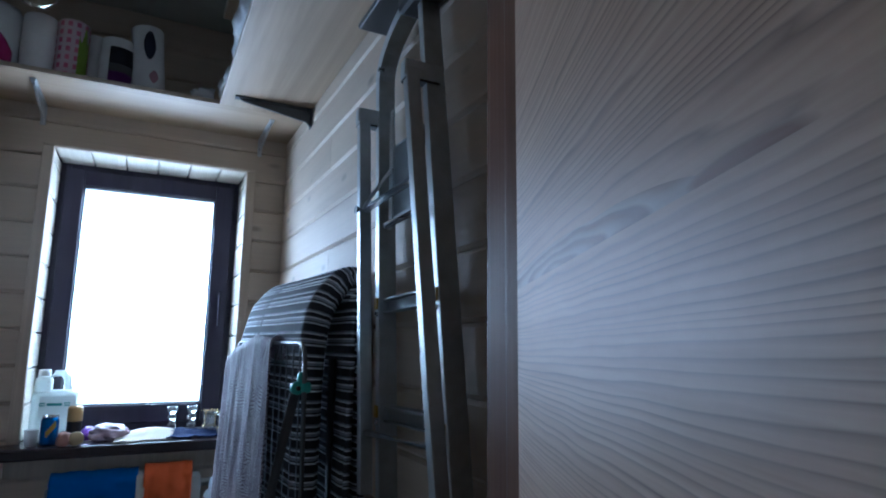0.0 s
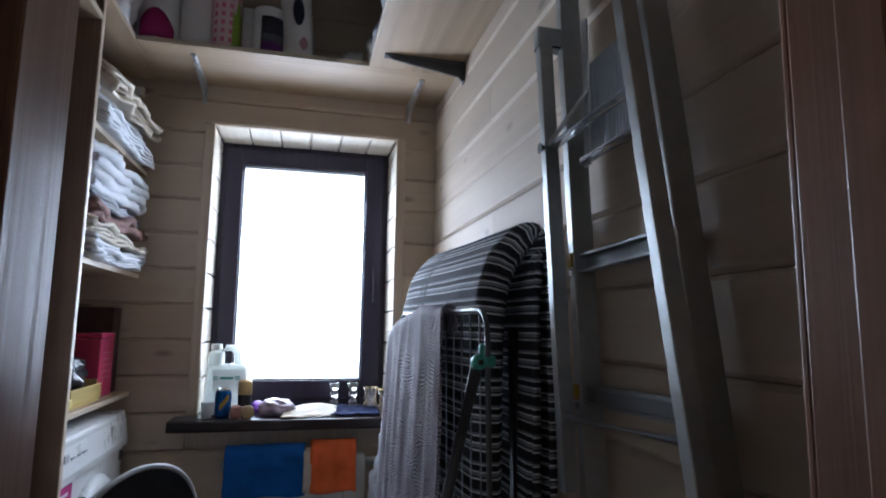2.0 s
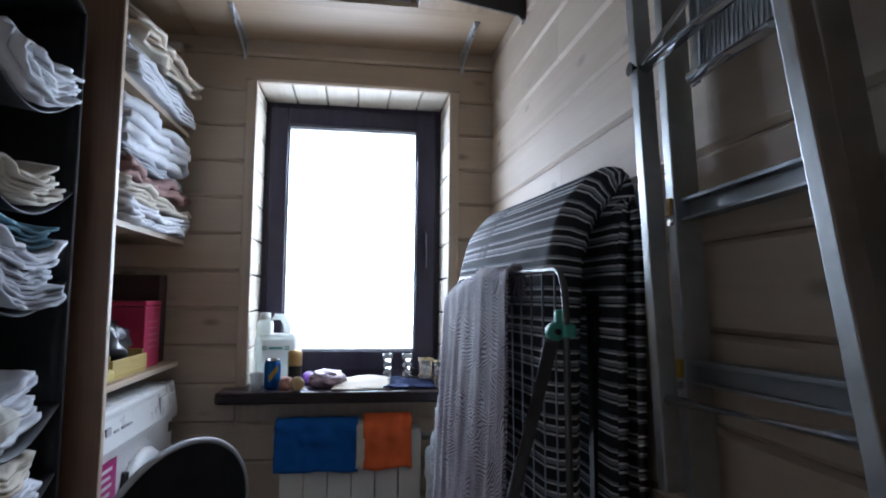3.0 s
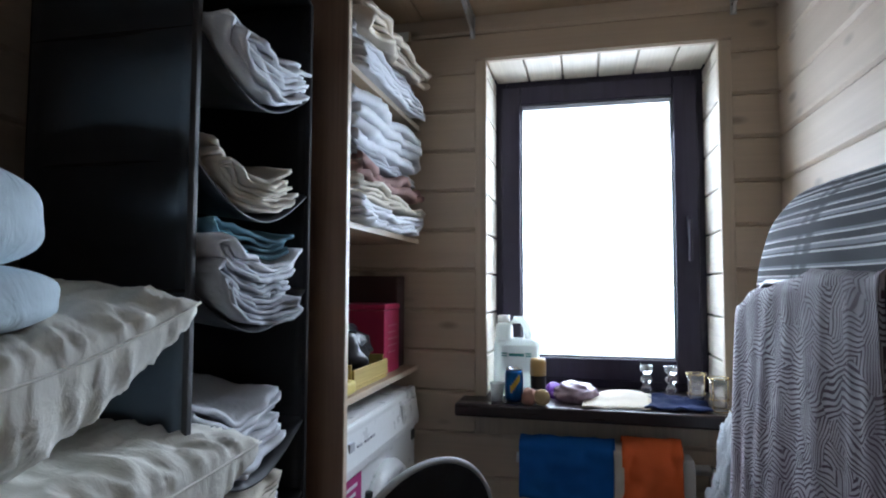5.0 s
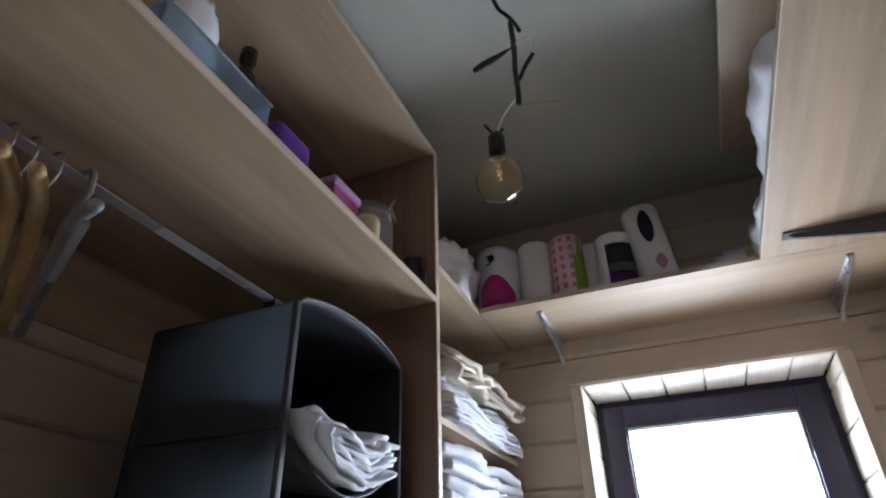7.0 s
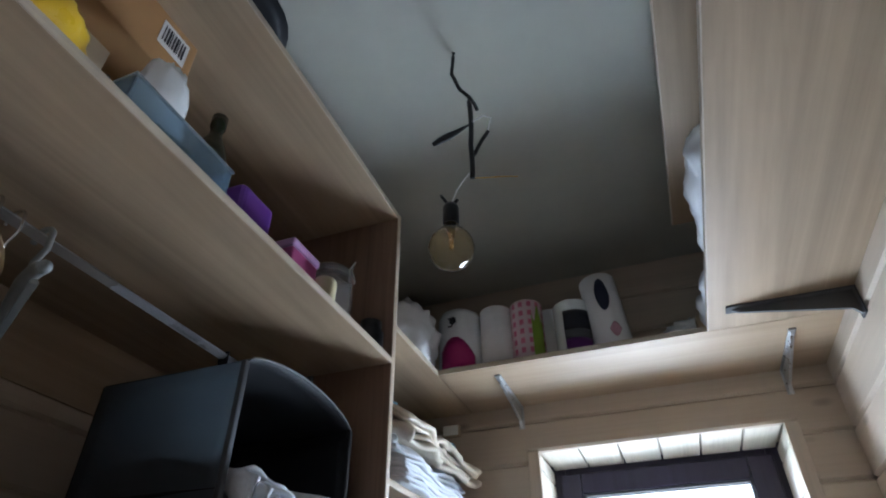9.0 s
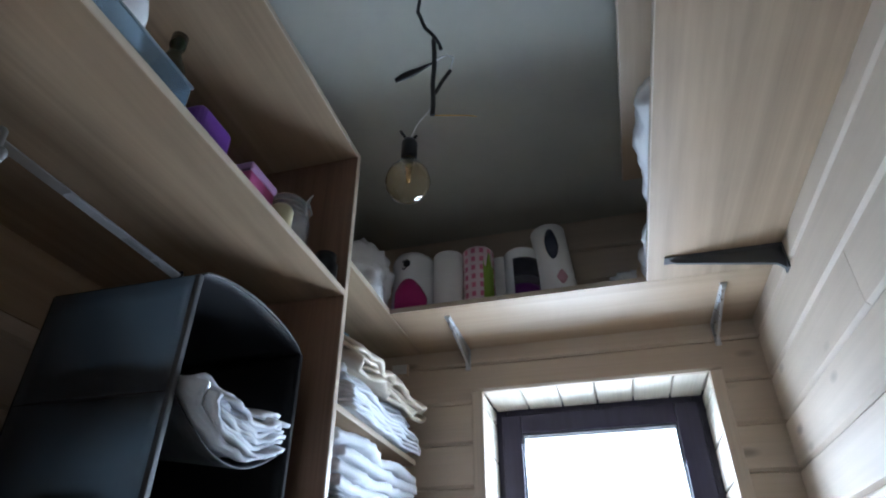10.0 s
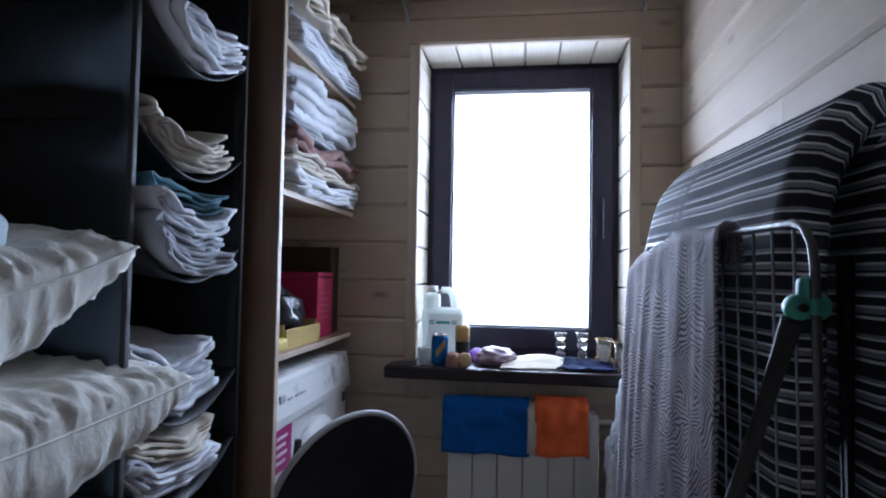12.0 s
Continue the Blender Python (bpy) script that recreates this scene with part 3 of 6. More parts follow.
for nm, b in (("wall_hall_left", (-2.2, -2.1, -2.6, HALL_Y, 0, CEIL)), ("wall_hall_right", (3.1, 3.2, -2.6, HALL_Y, 0, CEIL)), ("wall_hall_back", (-2.2, 3.2, -2.7, -2.6, 0, CEIL)),
              ("wall_hall_front_left", (-2.2, -0.95, HALL_Y, HALL_Y + 0.15, 0, CEIL)), ("wall_hall_front_right", (1.0, 3.2, HALL_Y, HALL_Y + 0.15, 0, CEIL))):
    solo(nm, box(*b), M_HALL, "plain plastered wall of the dim hall", "wall", kind="structure")

# door lining, casings and the leaf that stands open into the hall
d1 = thing("door_1", (JR, HALL_Y, 0), "open pine veneer door with broad horizontal grain in a varnished frame", "door", kind="structure")
leaf = box(0, 0.04, -0.60, 0, 0.01, 2.03, 0.002)
leaf_ob = new("door_leaf", finish(leaf, "door_leaf", M_DOOR))
leaf_ob.parent = d1
leaf_ob.location = (0.694 - JR, 0.001, 0)
leaf_ob.rotation_euler = (0, 0, radians(-24.5))
for nm, x0, x1 in (("lining", JL - 0.03, JL), ("lining", JR, JR + 0.03)):
    part(nm, box(x0, x1, HALL_Y, DOOR_Y, 0, 2.08, 0.003), M_JAMB, d1, "varnished pine door lining")
part("lining", box(JL - 0.03, JR + 0.03, HALL_Y, DOOR_Y, 2.05, 2.08, 0.003), M_JAMB, d1)
for x0, x1 in ((JL, JL + 0.012), (JR - 0.012, JR)):
    part("stop", box(x0, x1, HALL_Y + 0.05, HALL_Y + 0.095, 0, 2.05, 0.003), M_JAMB, d1)
for x0, x1 in ((JL - 0.075, JL - 0.004), (JR + 0.004, JR + 0.075)):
    part("casing", box(x0, x1, DOOR_Y + 0.001, DOOR_Y + 0.013, 0, 2.12, 0.004), M_JAMB, d1)
    part("casing", box(x0, x1, HALL_Y - 0.013, HALL_Y - 0.001, 0, 2.12, 0.004), M_JAMB, d1)

# window: lining, frame, glass, sill
win = thing("window_1", ((OX0 + OX1) / 2, GLASS_Y, OZ0), "dark brown framed window with a tall overexposed pane", "window", kind="structure")
FY0, FY1 = 2.950, 3.040
for nm, b in (("frame_post", (OX0 - 0.0195, OX0 + 0.035, FY0 + 0.02, 3.10, OZ0, OZ1 + 0.0195)), ("frame_post", (OX1 - 0.035, OX1 + 0.0195, FY0 + 0.02, 3.10, OZ0, OZ1 + 0.0195)),
              ("frame_head", (OX0 + 0.036, OX1 - 0.036, FY0 + 0.02, 3.10, OZ1 - 0.035, OZ1 + 0.0195)), ("frame_foot", (OX0 + 0.036, OX1 - 0.036, FY0 + 0.02, 3.10, OZ0, OZ0 + 0.045)),
              ("sash_stile", (OX0 + 0.02, GX0, FY0, FY1, OZ0 + 0.03, OZ1 - 0.02)), ("sash_stile", (GX1, OX1 - 0.02, FY0, FY1, OZ0 + 0.03, OZ1 - 0.02)),
              ("sash_rail", (GX0 + 0.001, GX1 - 0.001, FY0 + 0.001, FY1, GZ1, OZ1 - 0.02)), ("sash_rail", (GX0 + 0.001, GX1 - 0.001, FY0 + 0.001, FY1, OZ0 + 0.03, GZ0))):
    part(nm, box(*b, bevel=0.004), M_FRAME, win)
for b in ((GX0 - 0.001, GX0 + 0.006, FY0 + 0.012, FY0 + 0.05, GZ0, GZ1), (GX1 - 0.006, GX1 + 0.001, FY0 + 0.012, FY0 + 0.05, GZ0, GZ1), (GX0, GX1, FY0 + 0.012, FY0 + 0.05, GZ1 - 0.006, GZ1 + 0.001), (GX0, GX1, FY0 + 0.012, FY0 + 0.05, GZ0 - 0.001, GZ0 + 0.006)):
    part("glazing_bead", box(*b, bevel=0.001), M_GREYPAINT, win, "thin grey glazing bead")
pane = part("pane", box(GX0, GX1, GLASS_Y - 0.006, GLASS_Y, GZ0, GZ1), M_GLASS, win, "clear glass pane")
pane.visible_shadow = False
part("handle", merge(box(0.618, 0.632, FY0 - 0.012, FY0 - 0.001, 1.345, 1.415, 0.003), box(0.620, 0.630, FY0 - 0.035, FY0 - 0.013, 1.26, 1.40, 0.004)), M_FRAME, win, "dark window handle")
part("sill", box(-0.118, 0.77, 2.588, FY0 + 0.03, 0.776, 0.816, 0.008, 3), M_SILL, win, "dark brown wooden window sill")

# plank courses as single boards
plank_meshes = {}


def plank(length, height=PITCH - 0.0015, depth=0.024, ch=0.008):
    key = (round(length, 3), round(height, 4))
    if key not in plank_meshes:
        bm = bmesh.new()
        prof = [(-depth, 0), (-ch, 0), (0, ch), (0, height - ch), (-ch, height), (-depth, height)]
        a = [bm.verts.new((0, y, z)) for y, z in prof]
        b = [bm.verts.new((length, y, z)) for y, z in prof]
        n = len(prof)
        for i in range(n):
            bm.faces.new((a[i], a[(i + 1) % n], b[(i + 1) % n], b[i]))
        bm.faces.new(a)
        bm.faces.new(b[::-1])
        plank_meshes[key] = finish(bm, "plank", M_PLANK)
    return plank_meshes[key]


def lay(parent, origin, along, length, out, height=PITCH - 0.0015):
    """A plank on a wall from a place along a direction; its face looks along out."""
    ob = new("plank", plank(length, height))
    a, o = Vector(along), Vector(out)
    if a.cross(o).z < 0:
        origin = Vector(origin) + a * length
        a = -a
    m = Matrix((a, o, Vector((0, 0, 1)))).transposed().to_4x4()
    ob.parent = parent
    ob.matrix_local = Matrix.Translation(parent.location).inverted() @ Matrix.Translation(origin) @ m
    return ob


Z0 = 1.8935 - 14 * PITCH
TR = 0.038                                          # upright trims beside the window
trim_rnd = random.Random(3)
k = 0
while Z0 + k * PITCH < CEIL - 0.01:
    z = Z0 + k * PITCH
    h = min(PITCH - 0.0015, CEIL - z - 0.001)
    z_top = z + PITCH
    if z_top < 0:
        k += 1
        continue
    # back wall, cut round the window
    if z_top > OZ0 and z < OZ1 - 0.02:
        lay(wall_back, (LEFT_X, BACK_Y, z), (1, 0, 0), OX0 - TR - LEFT_X, (0, -1, 0), h)
        lay(wall_back, (OX1 + TR, BACK_Y, z), (1, 0, 0), WALL_X - OX1 - TR, (0, -1, 0), h)
        if z_top > OZ1:
            lay(wall_back, (OX0 - TR, BACK_Y, OZ1), (1, 0, 0), OX1 - OX0 + 2 * TR, (0, -1, 0), z_top - 0.0015 - OZ1)
    else:
        lay(wall_back, (LEFT_X, BACK_Y, z), (1, 0, 0), WALL_X - LEFT_X, (0, -1, 0), h)
    cut = DOOR_Y + trim_rnd.uniform(0.5, 1.6) if k % 3 == 1 else None
    for wx, wall, out in ((WALL_X, wall_right, (-1, 0, 0)), (LEFT_X, wall_left, (1, 0, 0))):
        zz = z
        hh = min(h, CEIL - zz - 0.001)
        if cut and wall is wall_right:
            lay(wall, (wx, DOOR_Y, zz), (0, 1, 0), cut - DOOR_Y - 0.002, out, hh)
            lay(wall, (wx, cut, zz), (0, 1, 0), BACK_Y - cut, out, hh)
        else:
            lay(wall, (wx, DOOR_Y, zz), (0, 1, 0), BACK_Y - DOOR_Y, out, hh)
    k += 1

# window lining: short boards round the reveal, and upright trims
for x0, x1 in ((OX0 - TR, OX0), (OX1, OX1 + TR)):
    part("trim_board", box(x0, x1, BACK_Y - 0.002, BACK_Y + 0.02, 0.816, OZ1 - 0.001, 0.003), M_TRIMV, win, "whitewashed upright trim board")
z = OZ0 + 0.002
while z < OZ1 - 0.01:
    z1 = min(z + PITCH - 0.006, OZ1 - 0.002)
    for x0, x1 in ((OX0 - 0.018, OX0 - 0.001), (OX1 + 0.001, OX1 + 0.018)):
        part("lining_board", box(x0, x1, BACK_Y + 0.021, FY0 + 0.019, z, z1, 0.004), M_REVEAL, win)
    z += PITCH
x = OX0
while x < OX1 - 0.01:
    x1 = min(x + 0.121, OX1)
    part("lining_board", box(x + 0.0015, x1 - 0.0015, BACK_Y + 0.021, FY0 + 0.019, OZ1 + 0.001, OZ1 + 0.018, 0.004), M_REVEAL, win)
    x += 0.123

# plain bright overcast sky far outside the window
bd = mat("overcast_sky", (0.9, 0.95, 1.0), 1.0)
bsdf(bd).inputs["Emission Color"].default_value = (0.93, 0.97, 1.0, 1)
bsdf(bd).inputs["Emission Strength"].default_value = 3.0
solo("backdrop", box(-6, 7, 8.0, 8.05, -2, 9), bd, "plain white overcast sky outside the window", "sky", kind="structure")

# ---- shelves and wardrobe ----
PY = 2.008                                          # front face of the wardrobe's side panel
wardrobe = thing("wardrobe", (-0.52, 1.4, 0), "open oak laminate wardrobe with hanging rail and top compartment", "wardrobe")
FX = -0.236
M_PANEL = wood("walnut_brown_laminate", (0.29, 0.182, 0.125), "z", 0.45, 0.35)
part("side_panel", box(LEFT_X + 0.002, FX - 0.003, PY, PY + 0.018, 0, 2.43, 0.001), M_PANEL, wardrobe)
part("edge_band", box(FX - 0.003, FX, PY, PY + 0.018, 0, 2.43, 0.0008), M_EDGE, wardrobe, "pale edge banding")
part("shelf", box(LEFT_X + 0.002, FX - 0.003, DOOR_Y + 0.02, PY - 0.001, 1.96, 1.976, 0.001), M_OAK_Y, wardrobe)
part("edge_band", box(FX - 0.003, FX, DOOR_Y + 0.02, PY - 0.001, 1.96, 1.976, 0.0008), M_EDGE, wardrobe)
part("top_board", box(LEFT_X + 0.002, FX - 0.003, DOOR_Y + 0.02, PY - 0.001, 2.414, 2.43, 0.001), M_OAK_Y, wardrobe)
part("edge_band", box(FX - 0.003, FX, DOOR_Y + 0.02, PY - 0.001, 2.414, 2.43, 0.0008), M_EDGE, wardrobe)
part("low_shelf", box(LEFT_X + 0.002, FX, DOOR_Y + 0.02, PY - 0.001, 0.52, 0.536, 0.001), M_OAK_Y, wardrobe)
part("back_panel", box(LEFT_X + 0.002, LEFT_X + 0.008, DOOR_Y + 0.02, PY - 0.001, 1.80, 2.413), M_OAK_Y, wardrobe)
part("end_panel", box(LEFT_X + 0.002, FX, DOOR_Y + 0.003, DOOR_Y + 0.019, 0, 2.43, 0.001), M_OAK_Z, wardrobe)
part("rail", tube([(-0.466, DOOR_Y + 0.02, 1.875), (-0.466, PY - 0.001, 1.875)], 0.0105, 14), M_RAIL, wardrobe, "chrome hanging rail, its bright reflection put in as pale grey", True)
part("rail_bracket", box(-0.481, -0.451, PY - 0.012, PY - 0.001, 1.851, 1.959, 0.003), M_GREYPAINT, wardrobe)

for i, (z, lab) in enumerate(((1.716, "oak laminate niche shelf with folded linen"), (1.330, "oak laminate niche shelf with towels"), (0.909, "oak laminate niche shelf above the washing machine"))):
    sh = thing("niche_shelf", (-0.5, 2.37, z), lab, "shelf", "niche shelves")
    part("board", box(LEFT_X + 0.002, -0.273, PY + 0.019, BACK_Y - 0.002, z - 0.016, z, 0.001), M_OAK_Y, sh)
    part("edge_band", box(-0.273, -0.270, PY + 0.019, BACK_Y - 0.002, z - 0.016, z, 0.0008), M_EDGE, sh)

SZ = 2.083


def bracket(root, p, out, reach, drop, w=0.022):
    """A pressed steel shelf bracket: flat wall leg, flat shelf leg and a tapered rib."""
    p, o = Vector(p), Vector(out)
    side = Vector((0, 0, 1)).cross(o)

    def slab(a, b, half, up, thick):
        bm = bmesh.new()
        vs = [bm.verts.new(a + s * half * side + t * thick * up) for s in (-1, 1) for t in (0, 1)]
        ve = [bm.verts.new(b + s * half * side + t * thick * up) for s in (-1, 1) for t in (0, 1)]
        for q in ((0, 1, 3, 2),):
            bm.faces.new([vs[i] for i in q])
            bm.faces.new([ve[i] for i in q][::-1])
        for i, j in ((0, 1), (1, 3), (3, 2), (2, 0)):
            bm.faces.new((vs[i], ve[i], ve[j], vs[j]))
        return bm
    part("wall_leg", slab(p + o * 0.001, p + o * 0.001 + Vector((0, 0, -drop)), w / 2, o, 0.004), M_STEEL if w < 0.03 else M_GREYPAINT, root)
    part("shelf_leg", slab(p + o * 0.001, p + o * reach, w / 2, Vector((0, 0, -1)), 0.004), M_STEEL if w < 0.03 else M_GREYPAINT, root)
    rib = bmesh.new()
    tri = [p + o * 0.006 + Vector((0, 0, -0.005)), p + o * (reach * 0.96) + Vector((0, 0, -0.005)), p + o * (reach * 0.90) + Vector((0, 0, -0.014)), p + o * 0.022 + Vector((0, 0, -drop * 0.72)), p + o * 0.006 + Vector((0, 0, -drop * 0.95))]
    f0 = [rib.verts.new(v - side * 0.004) for v in tri]
    f1 = [rib.verts.new(v + side * 0.004) for v in tri]
    rib.faces.new(f0)
    rib.faces.new(f1[::-1])
    for i in range(5):
        rib.faces.new((f0[i], f1[i], f1[(i + 1) % 5], f0[(i + 1) % 5]))
    part("rib", rib, M_STEEL if w < 0.03 else M_GREYPAINT, root)


back_shelf = thing("wall_shelf", (0.3, 2.55, SZ), "oak laminate shelf above the window with paper towels", "shelf", "high shelves")
part("board", box(-0.254, WALL_X - 0.001, 2.375, BACK_Y - 0.002, SZ, SZ + 0.016, 0.001), M_OAK_X, back_shelf)
part("edge_band", box(-0.254, 0.515, 2.372, 2.375, SZ, SZ + 0.016, 0.0008), M_EDGE, back_shelf)
left_shelf = thing("wall_shelf", (-0.5, 2.35, SZ), "oak laminate corner shelf beside the wardrobe", "shelf", "high shelves")
part("board", box(LEFT_X + 0.002, -0.258, PY + 0.019, BACK_Y - 0.002, SZ, SZ + 0.016, 0.001), M_OAK_Y, left_shelf)
part("edge_band", box(-0.258, -0.255, PY + 0.019, 2.374, SZ, SZ + 0.016, 0.0008), M_EDGE, left_shelf)
right_shelf = thing("wall_shelf", (0.69, 1.6, SZ), "oak laminate shelf along the plank wall over the ladder", "shelf", "high shelves")
part("board", box(0.519, WALL_X - 0.001, DOOR_Y + 0.02, 2.374, SZ, SZ + 0.016, 0.001), M_OAK_Y, right_shelf)
part("edge_band", box(0.516, 0.519, DOOR_Y + 0.02, 2.374, SZ, SZ + 0.016, 0.0008), M_EDGE, right_shelf)
upper = thing("wall_shelf", (0.69, 1.5, 2.40), "upper oak laminate shelf close under the ceiling", "shelf", "high shelves")
part("board", box(0.505, WALL_X - 0.001, DOOR_Y + 0.02, 2.315, 2.404, 2.42, 0.001), M_OAK_Y, upper)
part("edge_band", box(0.502, 0.505, DOOR_Y + 0.02, 2.315, 2.404, 2.42, 0.0008), M_EDGE, upper)
for bx in (-0.085, 0.726):
    br = thing("shelf_bracket", (bx, BACK_Y, SZ - 0.08), "zinc-plated steel bracket under the shelf above the window", "bracket", "small shelf brackets")
    bracket(br, (bx, BACK_Y, SZ - 0.001), (0, -1, 0), 0.283, 0.076, 0.018)
br = thing("shelf_bracket", (WALL_X, 2.265, SZ - 0.08), "large grey steel bracket under the long side shelf", "bracket", "large shelf brackets")
bracket(br, (WALL_X, 2.265, SZ - 0.001), (-1, 0, 0), 0.285, 0.072, 0.034)

# ---- along the plank wall: ladder, folding bed, dryer ----


def step_ladder():
    L = thing("step_ladder", (0.80, 1.1, 0), "folded aluminium step ladder leaning on the plank wall", "ladder")
    # main rails join in a hoop at the top
    a0, a1 = Vector((0.811, 1.218, 0.0)), Vector((0.811, 1.367, 1.82))
    b0, b1 = Vector((0.811, 0.815, 0.0)), Vector((0.811, 1.122, 1.90))
    for p, q in ((a0, a1), (b0, b1)):
        part("main_rail", bar(p, q, 0.042, 0.022), M_ALU, L)
    arc = [Vector((0.811, 1.135 + 0.233 * math.cos(th), 1.82 + 0.125 * math.sin(th))) for th in [math.pi / 2 * i / 14 for i in range(15)]]
    hoop = bmesh.new()
    rows = []
    for i, p in enumerate(arc):
        d = (arc[min(i + 1, 14)] - arc[max(i - 1, 0)]).normalized()
        n = Vector((1, 0, 0)).cross(d)
        rows.append([hoop.verts.new(p + sx * 0.0205 * Vector((1, 0, 0)) + sn * 0.013 * n) for sx, sn in ((-1, -1), (1, -1), (1, 1), (-1, 1))])
    for r0, r1 in zip(rows, rows[1:]):
        for kk in range(4):
            hoop.faces.new((r0[kk], r0[(kk + 1) % 4], r1[(kk + 1) % 4], r1[kk]))
    hoop.faces.new(rows[0])
    hoop.faces.new(rows[-1][::-1])
    part("hoop", hoop, M_ALU, L, "bent aluminium top hoop")
    part("hoop_rivet", tube([(0.800, 1.352, 1.845), (0.787, 1.352, 1.845)], 0.006, 10), M_BLACK, L)
    part("tray", merge(box(0.745, 0.838, 1.09, 1.40, 1.962, 1.978, 0.006), box(0.765, 0.842, 1.06, 1.19, 1.895, 1.992, 0.012)), M_BLACK, L, "black plastic top tray")

    def at(p, q, z):
        f = (z - p.z) / (q.z - p.z)
        return p.lerp(q, f)
    for z in (0.125, 0.350, 0.585, 0.815, 1.043, 1.274):
        p, q = at(a0, a1, z), at(b0, b1, z + 0.008)
        tr = bar(p + Vector((0.004, -0.012, 0)), q + Vector((0.004, 0.012, 0)), 0.030, 0.006, 0.001)
        tr.transform(Matrix.Translation((0, 0, 0.010)))
        merge(tr, bar(p + Vector((0.004, -0.012, -0.006)), q + Vector((0.004, 0.012, -0.006)), 0.004, 0.026, 0.001))
        merge(tr, bar(p + Vector((0.0, -0.012, -0.018)), q + Vector((0.0, 0.012, -0.018)), 0.022, 0.004, 0.001))
        t = part("tread", tr, M_TREAD, L, "ribbed aluminium tread")
        for e in (p, q):
            part("end_clip", box(e.x - 0.026, e.x - 0.0215, e.y - 0.009, e.y + 0.009, z - 0.012, z + 0.014, 0.002), M_YELLOW, t, "yellow plastic end clip")
            part("rivet", tube([(e.x - 0.0215, e.y - 0.004, z - 0.022), (e.x - 0.026, e.y - 0.004, z - 0.022)], 0.0055, 10), M_CHROME, t)
    # platform folded up between the rails
    plat = part("platform", bar((0.79, 1.235, 1.53), (0.79, 1.085, 1.53), 0.004, 0.17, 0.001), M_TREAD, L, "ribbed aluminium platform folded up")
    for i in range(16):
        y = 1.092 + 0.009 * i
        part("rib", bar((0.7875, y, 1.455), (0.7875, y, 1.61), 0.002, 0.004, 0.0005), M_TREAD, plat)
    part("platform_edge", tube([(0.775, 1.235, 1.437), (0.775, 1.075, 1.437)], 0.009, 12), M_CHROME, L, "", True)
    # prop frame
    c0, c1 = Vector((0.7585, 1.277, 0.885)), Vector((0.7585, 1.367, 1.735))
    d0, d1 = Vector((0.7585, 0.922, 0.885)), Vector((0.7585, 1.089, 1.735))
    for p, q in ((c0, c1), (d0, d1)):
        part("prop_rail", bar(p, q, 0.027, 0.022), M_ALU, L)
        part("top_cap", box(q.x - 0.016, q.x + 0.070, q.y - 0.0135, q.y + 0.0135, q.z - 0.032, q.z + 0.006, 0.004), M_ALU, L, "grey cast hinge block")
        part("cap_foot", box(q.x - 0.014, q.x + 0.060, q.y - 0.014, q.y + 0.014, q.z - 0.037, q.z - 0.0325, 0.001), M_BLACK, L)
    part("prop_bar", tube([at(c0, c1, 1.488), at(d0, d1, 1.494)], 0.0095, 12), M_CHROME, L, "", True)
    part("prop_bar", tube([at(c0, c1, 1.004), at(d0, d1, 1.024)], 0.0085, 12), M_CHROME, L, "", True)
    part("link", bar((0.750, 1.325, 1.492), (0.785, 1.235, 1.565), 0.004, 0.022), M_ALU, L)
    part("link", bar((0.785, 1.24, 1.43), (0.785, 1.245, 1.70), 0.004, 0.020), M_ALU, L)
    part("screw", tube([at(c0, c1, 1.488) + Vector((-0.008, 0, 0)), at(c0, c1, 1.488) + Vector((-0.02, 0, 0))], 0.011, 12), M_BLACK, L)
    for e in (a0, b0):
        part("rubber_foot", box(e.x - 0.018, e.x + 0.018, e.y - 0.03, e.y + 0.03, 0.0, 0.05, 0.006), M_BLACK, L)
    return L


step_ladder()


